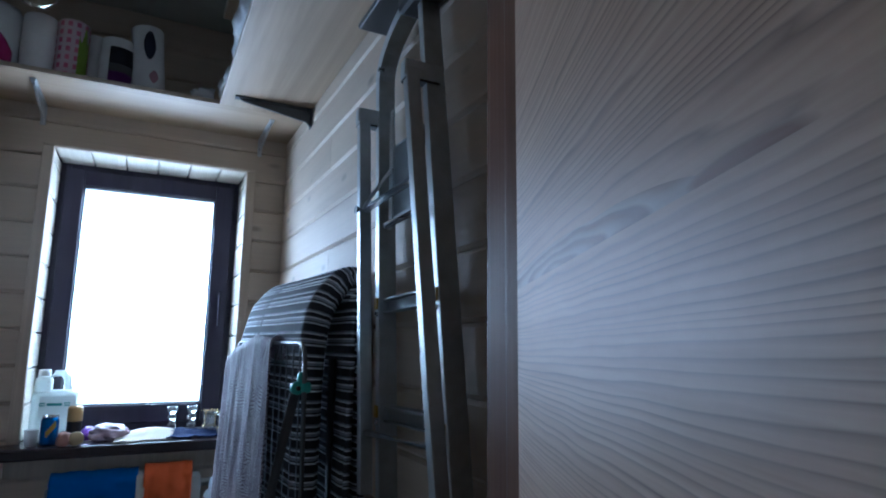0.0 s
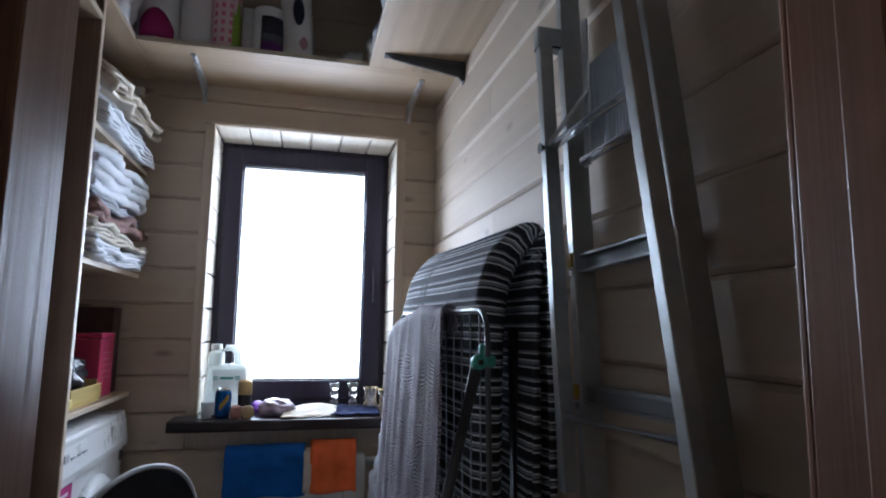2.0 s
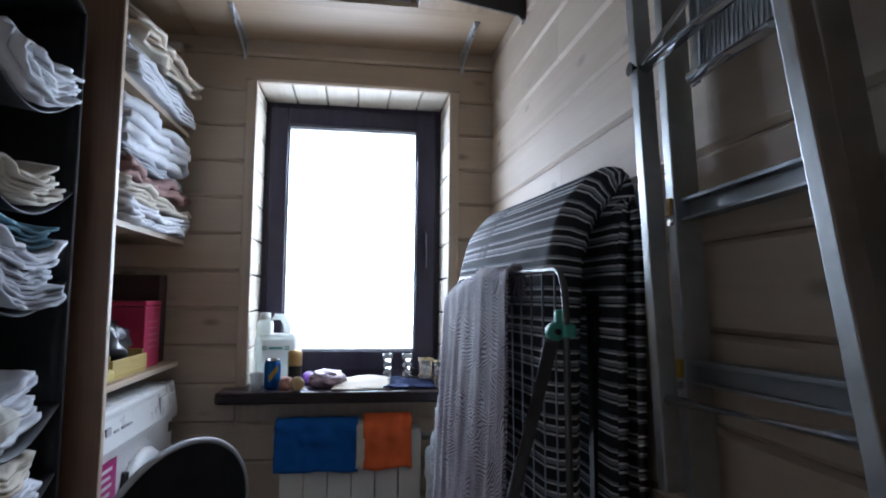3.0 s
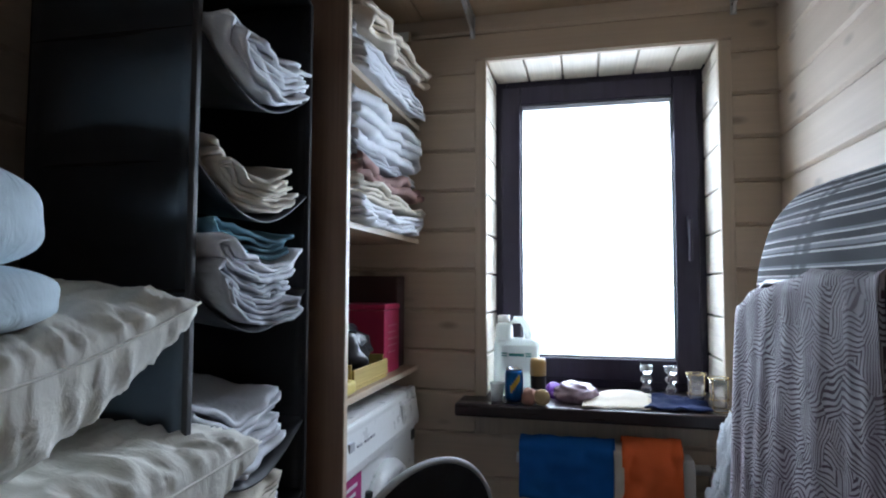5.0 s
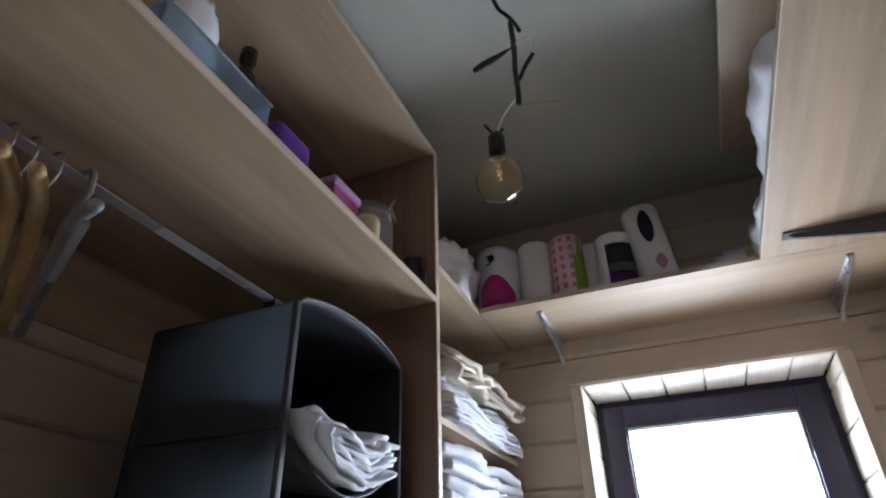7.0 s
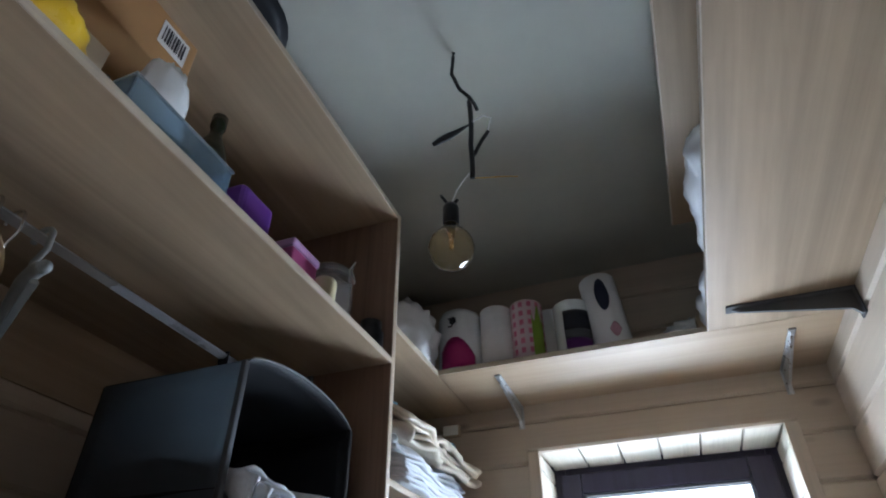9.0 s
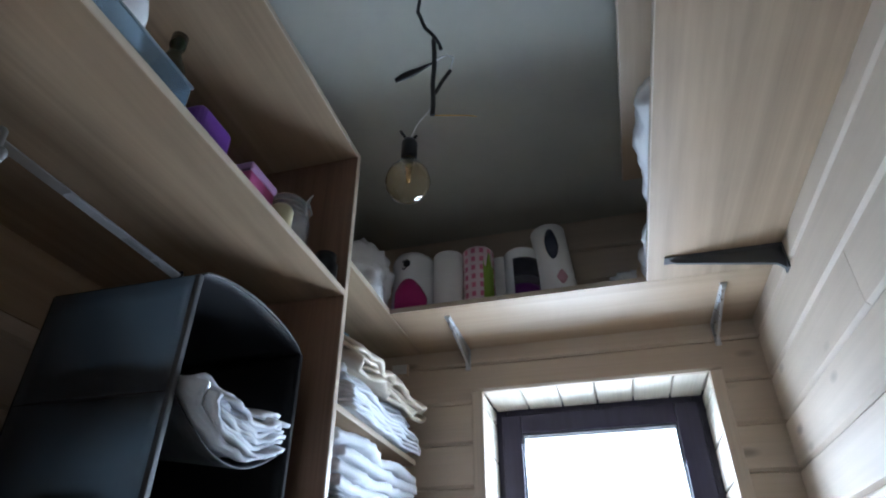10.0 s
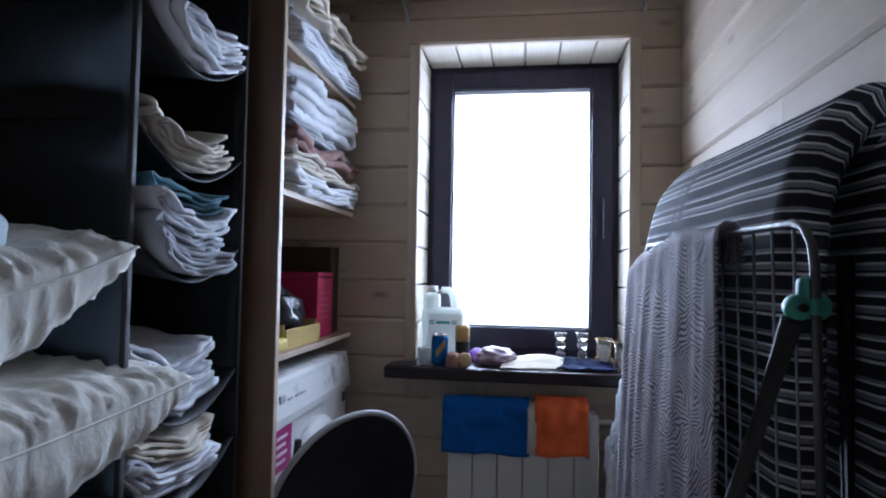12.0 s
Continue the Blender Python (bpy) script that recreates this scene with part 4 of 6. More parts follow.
def folded_mattress(root, prof, y0, y1, slant, thick, uv_scale=0.055):
    """A mattress pad bent over along a profile of (x, z); slant: x per metre of y."""
    dense = []
    for (xa, za), (xb, zb) in zip(prof, prof[1:]):
        n = max(2, int(math.hypot(xb - xa, zb - za) / 0.02))
        dense += [(xa + (xb - xa) * i / n, za + (zb - za) * i / n) for i in range(n)]
    dense.append(prof[-1])
    for _ in range(4):
        dense = [dense[0]] + [((a[0] + 2 * b[0] + c[0]) / 4, (a[1] + 2 * b[1] + c[1]) / 4) for a, b, c in zip(dense, dense[1:], dense[2:])] + [dense[-1]]
    bm = bmesh.new()
    uv = bm.loops.layers.uv.new("map")
    ny = 26
    s = 0.0
    outer, inner, arc = [], [], []
    for i, (px, pz) in enumerate(dense):
        if i:
            s += math.hypot(px - dense[i - 1][0], pz - dense[i - 1][1])
        a, b = dense[max(i - 1, 0)], dense[min(i + 1, len(dense) - 1)]
        tx, tz = b[0] - a[0], b[1] - a[1]
        ln = math.hypot(tx, tz)
        nx, nz = tz / ln, -tx / ln
        ro, ri = [], []
        for j in range(ny + 1):
            f = j / ny
            y = y0 + (y1 - y0) * f
            e = min(f, 1 - f) * (y1 - y0)
            inset = 0.018 * max(0.0, 1 - e / 0.03) ** 2
            puff = 0.003 * wob((px, y, pz), 9, 3.3) + 0.001 * math.sin(s * 60)
            ro.append(bm.verts.new((px + slant * (y - y0) - nx * (puff - inset), y, pz - nz * (puff - inset))))
            ri.append(bm.verts.new((px + slant * (y - y0) + nx * (thick - inset), y, pz + nz * (thick - inset))))
        outer.append(ro)
        inner.append(ri)
        arc.append(s)

    def quad(vs, uvs):
        fc = bm.faces.new(vs)
        for l, c in zip(fc.loops, uvs):
            l[uv].uv = (c[0], c[1] / uv_scale)
    for i in range(len(dense) - 1):
        s0, s1 = arc[i], arc[i + 1]
        for j in range(ny):
            u0, u1 = (j / ny) * (y1 - y0) / 0.62 + 0.34, ((j + 1) / ny) * (y1 - y0) / 0.62 + 0.34
            quad((outer[i][j], outer[i + 1][j], outer[i + 1][j + 1], outer[i][j + 1]), ((u0, s0), (u0, s1), (u1, s1), (u1, s0)))
            quad((inner[i][j], inner[i][j + 1], inner[i + 1][j + 1], inner[i + 1][j]), ((u0, s0), (u1, s0), (u1, s1), (u0, s1)))
        for j in (0, ny):
            quad((outer[i][j], inner[i][j], inner[i + 1][j], outer[i + 1][j]), ((0.3, s0), (0.5, s0), (0.5, s1), (0.3, s1)))
    for i in (0, -1):
        for j in range(ny):
            quad((outer[i][j], outer[i][j + 1], inner[i][j + 1], inner[i][j]), ((0.3, arc[i]),) * 4)
    part("mattress", bm, M_STRIPE, root, "charcoal ticking mattress with white and grey stripes", True)


bed = thing("folding_bed", (0.74, 1.85, 0), "folded guest bed with striped mattress standing against the wall", "folding bed")
folded_mattress(bed, [(0.655, 0.12), (0.662, 0.6), (0.666, 0.95), (0.668, 1.12), (0.676, 1.23), (0.703, 1.315), (0.752, 1.37), (0.80, 1.395), (0.838, 1.375), (0.842, 1.28)], 1.50, 2.16, -0.085, 0.065)
folded_mattress(bed, [(0.772, 0.12), (0.772, 0.7), (0.774, 1.20), (0.783, 1.30), (0.800, 1.335), (0.82, 1.30), (0.825, 1.15), (0.825, 0.12)], 1.47, 2.12, -0.02, 0.018)
for y in (1.53, 2.05):
    part("bed_leg", tube([(0.755, y, 0.0), (0.755, y, 1.15)], 0.011, 10), M_BLACK, bed, "", True)
part("bed_bar", tube([(0.755, 1.53, 0.10), (0.755, 2.05, 0.10)], 0.011, 10), M_BLACK, bed, "", True)


def clothes_dryer():
    D = thing("clothes_dryer", (0.62, 1.75, 0), "folded grey tubular clothes dryer leaning on the folded bed", "clothes dryer")
    xa, ya, xb, yb = 0.648, 1.375, 0.600, 2.04       # top bar, near and far
    xf = 0.675

    def arch(xo, foot_dx, top, name, mtl, r):
        pts = []
        n0, n1 = Vector((xa + xo, ya, 0)), Vector((xb + xo, yb, 0))
        for i in range(6):
            f = i / 5
            pts.append(n0 + Vector((foot_dx * (1 - f), 0, 0.02 + (top - 0.07) * f)))
        for th in (30, 60, 90):
            pts.append(n0 + Vector((0, 0.05 * (1 - math.cos(radians(th))), top - 0.05 + 0.05 * math.sin(radians(th)))))
        for th in (90, 60, 30):
            pts.append(n1 + Vector((0, -0.05 * (1 - math.cos(radians(th))), top - 0.05 + 0.05 * math.sin(radians(th)))))
        for i in range(6):
            f = 1 - i / 5
            pts.append(n1 + Vector((foot_dx * (1 - f), 0, 0.02 + (top - 0.07) * f)))
        part(name, tube(pts, r, 10), mtl, D, "", True)
    arch(0.0, 0.02, 1.186, "outer_frame", M_DARKTUBE, 0.0052)
    part("leg", tube([(0.632, 1.392, 1.075), (0.618, 1.54, 0.82), (0.560, 1.98, 0.02)], 0.0115, 12), M_GREYPAINT, D, "grey painted leg", True)
    part("leg", tube([(0.606, 2.035, 1.075), (0.604, 2.035, 0.02)], 0.0095, 12), M_GREYPAINT, D, "", True)
    for i in range(12):
        f = (i + 1) / 13
        y = ya + (yb - ya) * f
        xx = xa + (xb - xa) * f + 0.004
        part("wire", tube([(xx, y, 1.18), (xx + 0.012, y, 0.35)], 0.0022, 6), M_GREYPAINT, D, "", True)
    for z in (0.35, 0.76):
        part("cross_bar", tube([(xa + 0.012, ya + 0.002, z), (xb + 0.012, yb - 0.002, z)], 0.005, 8), M_GREYPAINT, D, "", True)
    # mint plastic hinge clamp: two lobes with a pivot
    cl = lathe([(0.0, -0.010), (0.011, -0.010), (0.014, -0.007), (0.014, 0.007), (0.011, 0.010), (0.0, 0.010)], (0.636, 1.388, 1.080), 18, (90, 0, 0))
    merge(cl, box(0.636, 0.652, 1.379, 1.399, 1.084, 1.114, 0.007, 3))
    merge(cl, box(0.642, 0.664, 1.368, 1.384, 1.070, 1.093, 0.007, 3))
    cl.transform(Matrix.Translation((0, 0, 0.010)))
    c = part("clamp", cl, M_GREEN, D, "mint green plastic hinge clamp", True)
    part("pivot", lathe([(0, -0.004), (0.005, -0.004), (0.005, 0.003), (0, 0.004)], (0.636, 1.375, 1.090), 12, (90, 0, 0)), M_BLACK, c)
    return D


clothes_dryer()

# zebra-print cloth thrown over the dryer's top bar
rows = []
for j in range(41):
    f = j / 40
    row = []
    for i in range(49):
        u = i / 48
        # from behind, over the bar, down the front
        if u < 0.12:
            dx, dz = 0.016, -0.04 * (0.12 - u) / 0.12
        elif u < 0.2:
            th = math.pi * (u - 0.12) / 0.08
            dx, dz = 0.016 * math.cos(th), 0.016 * math.sin(th)
        else:
            q = (u - 0.2) / 0.8
            dx, dz = -0.016 - 0.018 * q, -0.76 * q
        y = 1.588 + 0.535 * f + (0.09 * (f - 0.15)) * max(0.0, (u - 0.2))
        xbar = 0.648 - 0.052 * (y - 1.375) / 0.725
        fold = 0.0035 * math.sin(f * 21 + 2.0 * wob((f, u, 0), 2.3)) * (0.35 + 0.65 * min(1.0, max(0, u - 0.14) * 3)) + 0.004 * math.exp(-((f - 0.30) / 0.07) ** 2) * (0.4 + 0.6 * u) + 0.004 * wob((f * 3, u * 0.6, 2), 4)
        droop = -0.052 * (max(0.0, f - 0.42) / 0.58) ** 1.2 - 0.004 * math.sin(f * 14)
        row.append((xbar + dx - abs(fold) * (1 if u > 0.15 else 0.2), y + 0.01 * math.sin(u * 9 + f * 5), 1.186 + dz + droop * (1 if u > 0.15 else 0.6) + 0.006 * wob((f, u, 1), 9)))
    rows.append(row)
solo("draped_cloth", sheet(rows, 0.0035), M_ZEBRA, "zebra-print cotton cloth draped over the clothes dryer", "cloth", smooth=True)

# translucent bags between the dryer and the radiator
solo("plastic_bag", blob((0.650, 2.42, 0.555), (0.14, 0.26, 0.53), 4.0, 0.28, 1.8, 5, 0.22), M_BAG, "crumpled white plastic bag beside the radiator", "bag", smooth=True)
solo("cardboard_box", box(0.50, 0.74, 2.24, 2.60, 0.0, 0.30, 0.003), M_KRAFT, "brown cardboard box under the plastic bag", "box")
solo("broom_handle", tube([(0.80, 0.86, 0.0), (0.838, 0.84, 1.12)], 0.011, 10), M_GREYPAINT, "grey broom handle leaning beside the door", "pole", smooth=True)

# ---- under the window ----
rad = thing("radiator", (0.33, 2.64, 0.1), "white sectional radiator under the window", "radiator")
R0 = 0.097
for i in range(6):
    x0 = R0 + 0.0795 * i
    sec = box(x0 + 0.0015, x0 + 0.078, 2.600, 2.608, 0.115, 0.672, 0.003)
    merge(sec, box(x0 + 0.028, x0 + 0.052, 2.608, 2.68, 0.11, 0.68, 0.006))
    merge(sec, box(x0 + 0.004, x0 + 0.076, 2.600, 2.675, 0.66, 0.686, 0.006))
    part("section", sec, M_RAD, rad)
for z in (0.14, 0.65):
    part("pipe", tube([(R0 - 0.03, 2.645, z), (R0 + 0.52, 2.645, z)], 0.016, 12), M_RAD, rad, "", True)
part("valve", merge(lathe([(0, 0), (0.014, 0), (0.014, 0.03), (0.010, 0.035), (0.010, 0.06), (0, 0.06)], (R0 + 0.53, 2.645, 0.60), 14), tube([(R0 + 0.53, 2.645, 0.62), (R0 + 0.53, 2.645, 0.0)], 0.008, 8)), M_CHROME, rad, "chrome valve and feed pipe", True)


def over_towel(name, x0, x1, front, seed, mtl, label, back=0.12, lift=0.0):
    rows = []
    for i in range(31):
        u = i / 30
        row = []
        for j in range(25):
            f = j / 24
            xx = x0 + (x1 - x0) * f
            ln = back + 0.09 + front * (1 + 0.05 * wob((f, 0, seed), 3))
            s = u * ln
            if s < back:
                y, z = 2.686, 0.70 - (back - s)
            elif s < back + 0.09:
                q = (s - back) / 0.09
                y, z = 2.686 - 0.098 * q, 0.70 + 0.010 * math.sin(math.pi * q) + lift * math.sin(math.pi * q)
            else:
                y, z = 2.588, 0.70 - (s - back - 0.09)
            w = wob((xx, z, seed), 22) * 0.020 + wob((xx * 1.5, z * 0.6, seed), 9) * 0.032
            row.append((xx + 0.006 * wob((z, xx, seed), 8), y - abs(w) * (1 if s > back else -0.3) - 0.001, z + 0.008 * abs(wob((xx, u, seed), 9))))
        rows.append(row)
    return solo(name, sheet(rows, 0.005), mtl, label, "towel", "cloths on the radiator", smooth=True)


over_towel("cloth_towel", 0.078, 0.356, 0.148, 2.0, M_BLUE, "blue microfibre towel hung over the radiator", lift=0.012)
over_towel("cloth_towel", 0.375, 0.537, 0.143, 5.0, M_ORANGE, "orange microfibre cloth hung over the radiator", lift=0.022)
over_towel("cloth_towel", 0.352, 0.378, 0.140, 8.0, M_CREAM, "narrow cream cloth hung over the radiator")


M_PRINT = plastic("pale_grey_print", (0.42, 0.43, 0.45), 0.5)


def washing_machine():
    W = thing("washing_machine", (-0.52, 2.36, 0), "white front-loading washing machine under the niche shelf", "washing machine")
    x, y0, y1 = -0.262, PY + 0.03, 2.66
    part("body", box(LEFT_X + 0.02, x, y0, y1, 0.012, 0.85, 0.012, 3), M_WHITE, W)
    ym = (y0 + y1) / 2
    bm = bmesh.new()
    prof = [(x - 0.02, 0.852), (x - 0.004, 0.85), (x + 0.012, 0.755), (x + 0.010, 0.735), (x - 0.02, 0.735)]
    a = [bm.verts.new((p, y0 - 0.002, q)) for p, q in prof]
    b = [bm.verts.new((p, y1 + 0.002, q)) for p, q in prof]
    for i in range(5):
        bm.faces.new((a[i], a[(i + 1) % 5], b[(i + 1) % 5], b[i]))
    bm.faces.new(a)
    bm.faces.new(b[::-1])
    pan = part("control_panel", bm, M_WHITE, W, "sloping white control panel")
    for yy, h in ((y0 + 0.05, 0.02), (y0 + 0.10, 0.006), (y0 + 0.15, 0.006), (y0 + 0.19, 0.006)):
        part("marking", box(x + 0.002, x + 0.0085, yy, yy + 0.03, 0.79, 0.79 + h, 0.001), M_PRINT, pan)
    part("drawer", box(x - 0.01, x + 0.010, y1 - 0.17, y1 - 0.02, 0.765, 0.82, 0.003), M_WHITE, pan)
    part("button", box(x - 0.004, x + 0.004, y1 - 0.05, y1 - 0.02, 0.69, 0.72, 0.002), M_GREYPAINT, W)
    part("door_ring", lathe([(0.155, 0), (0.200, 0.0), (0.202, 0.012), (0.188, 0.030), (0.158, 0.034), (0.150, 0.02)], (x, ym, 0.50), 48, (0, 90, 0)), M_WHITE, W, "white porthole ring", True)
    part("porthole", lathe([(0.0, 0.018), (0.06, 0.020), (0.13, 0.030), (0.152, 0.026), (0.152, 0.002), (0, 0.002)], (x, ym, 0.50), 48, (0, 90, 0)), M_BLACK, W, "dark porthole glass", True)
    part("sticker", box(x, x + 0.002, y0 + 0.03, y0 + 0.14, 0.62, 0.725), M_MAGENTA, W, "magenta sticker with white print")
    for i in range(4):
        part("marking", box(x + 0.002, x + 0.0035, y0 + 0.045, y0 + 0.10 + 0.01 * (i % 2), 0.64 + 0.02 * i, 0.648 + 0.02 * i), M_WHITE, W)


washing_machine()

# round folding table top leaning before the washing machine
rt = thing("folding_table", (-0.1, 2.15, 0), "round black folding table with a pale rim, leaning folded", "folding table")
tm = Matrix.Translation((-0.125, 2.24, 0.500)) @ pose(0, 0, 0, 99, 0, 56)
top = lathe([(0.0, -0.008), (0.243, -0.008), (0.243, 0.008), (0.0, 0.008)], (0, 0, 0), 56)
top.transform(tm)
part("tabletop", top, plastic("black_tabletop", (0.007, 0.007, 0.010), 0.6), rt)
rim = tube([(0.250 * math.cos(a), 0.250 * math.sin(a), 0) for a in [2 * math.pi * i / 64 for i in range(64)]], 0.0085, 8, closed=True)
rim.transform(tm)
part("rim", rim, plastic("pale_grey_rim", (0.40, 0.41, 0.43), 0.5), rt, "pale grey rim", True)
for s in (-0.16, 0.16):
    lg = tube([(s, 0.2, -0.03), (s, -0.46, -0.03)], 0.009, 8)
    lg.transform(tm)
    part("leg", lg, M_BLACK, rt, "", True)

jb = thing("junction_box", (-0.325, 2.70, 2.0), "small beige cable junction box in the corner", "junction box")
part("body", box(-0.36, -0.30, 2.692, BACK_Y - 0.001, 2.005, 2.045, 0.004), M_KRAFT, jb)
part("lid", box(-0.357, -0.303, 2.689, 2.6915, 2.008, 2.042, 0.001), M_RAD, jb)

# ---- window sill things ----
SL = 0.8165


def canister():
    C = thing("canister", (0.06, 2.76, SL), "translucent white plastic canister with printed label", "canister")
    mtl = plastic("milky_polythene", (0.80, 0.79, 0.73), 0.4, 0.03)
    see_through(mtl, 0.6, (0.80, 0.84, 0.82))
    paper = plastic("thin_label_paper", (0.76, 0.76, 0.75), 0.8, 0.03)
    see_through(paper, 0.65, (0.85, 0.86, 0.86))
    x0, x1, y0, y1 = -0.018, 0.128, 2.72, 2.81
    body = box(x0, x1, y0, y1, SL, SL + 0.185, 0.020, 3)
    merge(body, box(x0 + 0.004, x0 + 0.058, y0 + 0.008, y1 - 0.008, SL + 0.165, SL + 0.238, 0.018, 3))
    part("body", body, mtl, C, "", True)
    part("grip", tube([(x0 + 0.045, 2.765, SL + 0.228), (x0 + 0.068, 2.765, SL + 0.246), (x0 + 0.090, 2.765, SL + 0.246), (x0 + 0.106, 2.765, SL + 0.225), (x0 + 0.112, 2.765, SL + 0.175)], 0.013, 10), mtl, C, "", True)
    part("cap", lathe([(0, 0), (0.020, 0), (0.021, 0.004), (0.020, 0.024), (0.0, 0.026)], (x0 + 0.03, 2.765, SL + 0.236), 20), M_WHITE, C, "white screw cap", True)
    lab = part("label", box(x0 + 0.028, x1 - 0.004, y0 - 0.0012, y0 + 0.001, SL + 0.085, SL + 0.165), paper, C, "white paper label with teal bars")
    teal = plastic("teal_ink", (0.05, 0.30, 0.28), 0.6)
    for z, xa, xb in ((0.138, 0.028, 0.046), (0.130, 0.028, 0.046), (0.138, 0.106, 0.124), (0.130, 0.106, 0.124), (0.131, 0.052, 0.100)):
        part("printed_bar", box(x0 + xa, x0 + xb, y0 - 0.002, y0 - 0.0013, SL + z, SL + z + (0.004 if xb - xa < 0.03 else 0.009)), teal, lab)


canister()


def can():
    C = thing("drink_can", (0.057, 2.66, SL), "blue and yellow aluminium drink can on the sill", "can")
    mb = metal("blue_can_lacquer", (0.02, 0.13, 0.38), 0.35)
    part("body", lathe([(0, 0), (0.022, 0), (0.0275, 0.008), (0.028, 0.012), (0.028, 0.085), (0.024, 0.097), (0, 0.097)], (0.057, 2.66, SL), 28), mb, C, "", True)
    part("rim", lathe([(0.0235, 0.097), (0.0250, 0.098), (0.0250, 0.103), (0.0225, 0.103), (0.0225, 0.0985)], (0.057, 2.66, SL), 28), M_CHROME, C, "", True)
    for k in range(5):
        a = radians(-100 + 12 * k)
        ob = box(-0.0035, 0.0035, -0.0012, 0.0004, 0.03 + 0.008 * k, 0.052 + 0.008 * k, 0.0004)
        ob.transform(Matrix.Translation((0.057 + 0.0285 * math.cos(a), 2.66 + 0.0285 * math.sin(a), SL)) @ pose(0, 0, 0, 0, 0, math.degrees(a) + 90))
        part("printed_bar", ob, M_YELLOW, C)


can()
M_CUP = plastic("thin_white_plastic", (0.78, 0.78, 0.77), 0.4, 0.03)
see_through(M_CUP, 0.5, (0.85, 0.86, 0.86))
solo("plastic_cup", lathe([(0, 0.002), (0.017, 0.002), (0.0225, 0.056), (0.024, 0.058), (0.021, 0.056), (0.0155, 0.004), (0, 0.004)], (0.005, 2.655, SL - 0.002), 24), M_CUP, "small white plastic cup on the sill", "cup", smooth=True)
sp = thing("spray_can", (0.128, 2.71, SL), "black and gold deodorant spray can", "spray can")
part("body", lathe([(0, 0), (0.023, 0), (0.0245, 0.003), (0.0245, 0.072), (0.0245, 0.075), (0, 0.075)], (0.128, 2.71, SL), 26), M_BLACK, sp, "", True)
part("cap", lathe([(0.0, 0.0752), (0.025, 0.0752), (0.025, 0.118), (0.022, 0.128), (0.0, 0.130)], (0.128, 2.71, SL), 26), plastic("gold_cap", (0.50, 0.33, 0.12), 0.3), sp, "matt gold cap", True)
part("printed_band", lathe([(0.0247, 0.02), (0.0249, 0.02), (0.0249, 0.034), (0.0247, 0.034)], (0.128, 2.71, SL), 26), M_GREYPAINT, sp)
nb = plastic("pinkish_skin", (0.42, 0.22, 0.17), 0.6, 0.25)
solo("small_pouch", blob((0.108, 2.615, SL + 0.022), (0.045, 0.04, 0.052), 2.0, 0.3, 2, 3, 0.2), nb, "small crumpled pinkish pouch", "pouch", smooth=True)
solo("small_jar_lid", lathe([(0, -0.012), (0.022, -0.012), (0.024, -0.008), (0.024, 0.008), (0.021, 0.012), (0, 0.010)], (0.145, 2.618, SL + 0.023), 22, (75, 0, 20)), plastic("tan_lid", (0.45, 0.33, 0.17), 0.4), "tan screw lid propped on its edge", "lid", smooth=True)
solo("sachet", blob((0.243, 2.70, SL + 0.027), (0.125, 0.10, 0.066), 7.0, 0.25, 2.4, 4, 0.22), plastic("lilac_foil", (0.46, 0.36, 0.44), 0.25, 0.35), "crumpled lilac plastic sachet on the sill", "sachet", smooth=True)
solo("purple_coaster", lathe([(0, 0), (0.03, 0), (0.032, 0.004), (0.032, 0.016), (0.028, 0.02), (0, 0.021)], (0.172, 2.765, SL + 0.012), 22, (58, 0, 40)), M_PURPLE, "purple plastic coaster behind the sachet", "coaster", smooth=True)
rows = []
for i in range(16):
    row = []
    for j in range(10):
        u, v = i / 15, j / 9
        row.append((0.262 + 0.195 * u + 0.012 * v, 2.600 + 0.115 * v + 0.035 * u * (1 - v) * 0.3 + (0.018 if 4 < i < 7 and j == 9 else 0), SL + 0.004 + (0.012 + 0.022 * math.sin(u * 2.6)) * v + 0.004 * wob((u, v, 0), 4)))
    rows.append(row)
solo("envelope", sheet(rows, 0.003), plastic("cream_paper", (0.62, 0.55, 0.44), 0.8), "crumpled cream paper envelope lying on the sill", "envelope", smooth=True)
rows = [[(0.44 + 0.185 * i / 19, 2.615 + 0.15 * j / 11 + 0.01 * wob((i * 0.3, j * 0.3, 2), 1), SL + 0.006 + 0.016 * abs(wob((i * 0.25, j * 0.25, 7), 1)) + (0.008 if j > 5 else 0)) for j in range(12)] for i in range(20)]
solo("navy_cloth", sheet(rows, 0.006), M_NAVY, "folded navy blue cloth under the candle holders", "cloth", smooth=True)
candle = [(0, 0), (0.023, 0), (0.024, 0.005), (0.012, 0.013), (0.008, 0.020), (0.016, 0.030), (0.017, 0.037), (0.009, 0.047), (0.009, 0.051), (0.017, 0.061), (0.018, 0.068), (0.010, 0.078), (0.010, 0.082), (0.019, 0.090), (0.020, 0.108), (0.016, 0.108), (0.014, 0.092), (0, 0.090)]
for cx in (0.462, 0.536):
    solo("candle_holder", lathe(candle, (cx, 2.785, SL + 0.0005), 24), M_CLEAR, "clear turned glass candle holder on the sill", "candle holder", "glass candle holders", smooth=True)
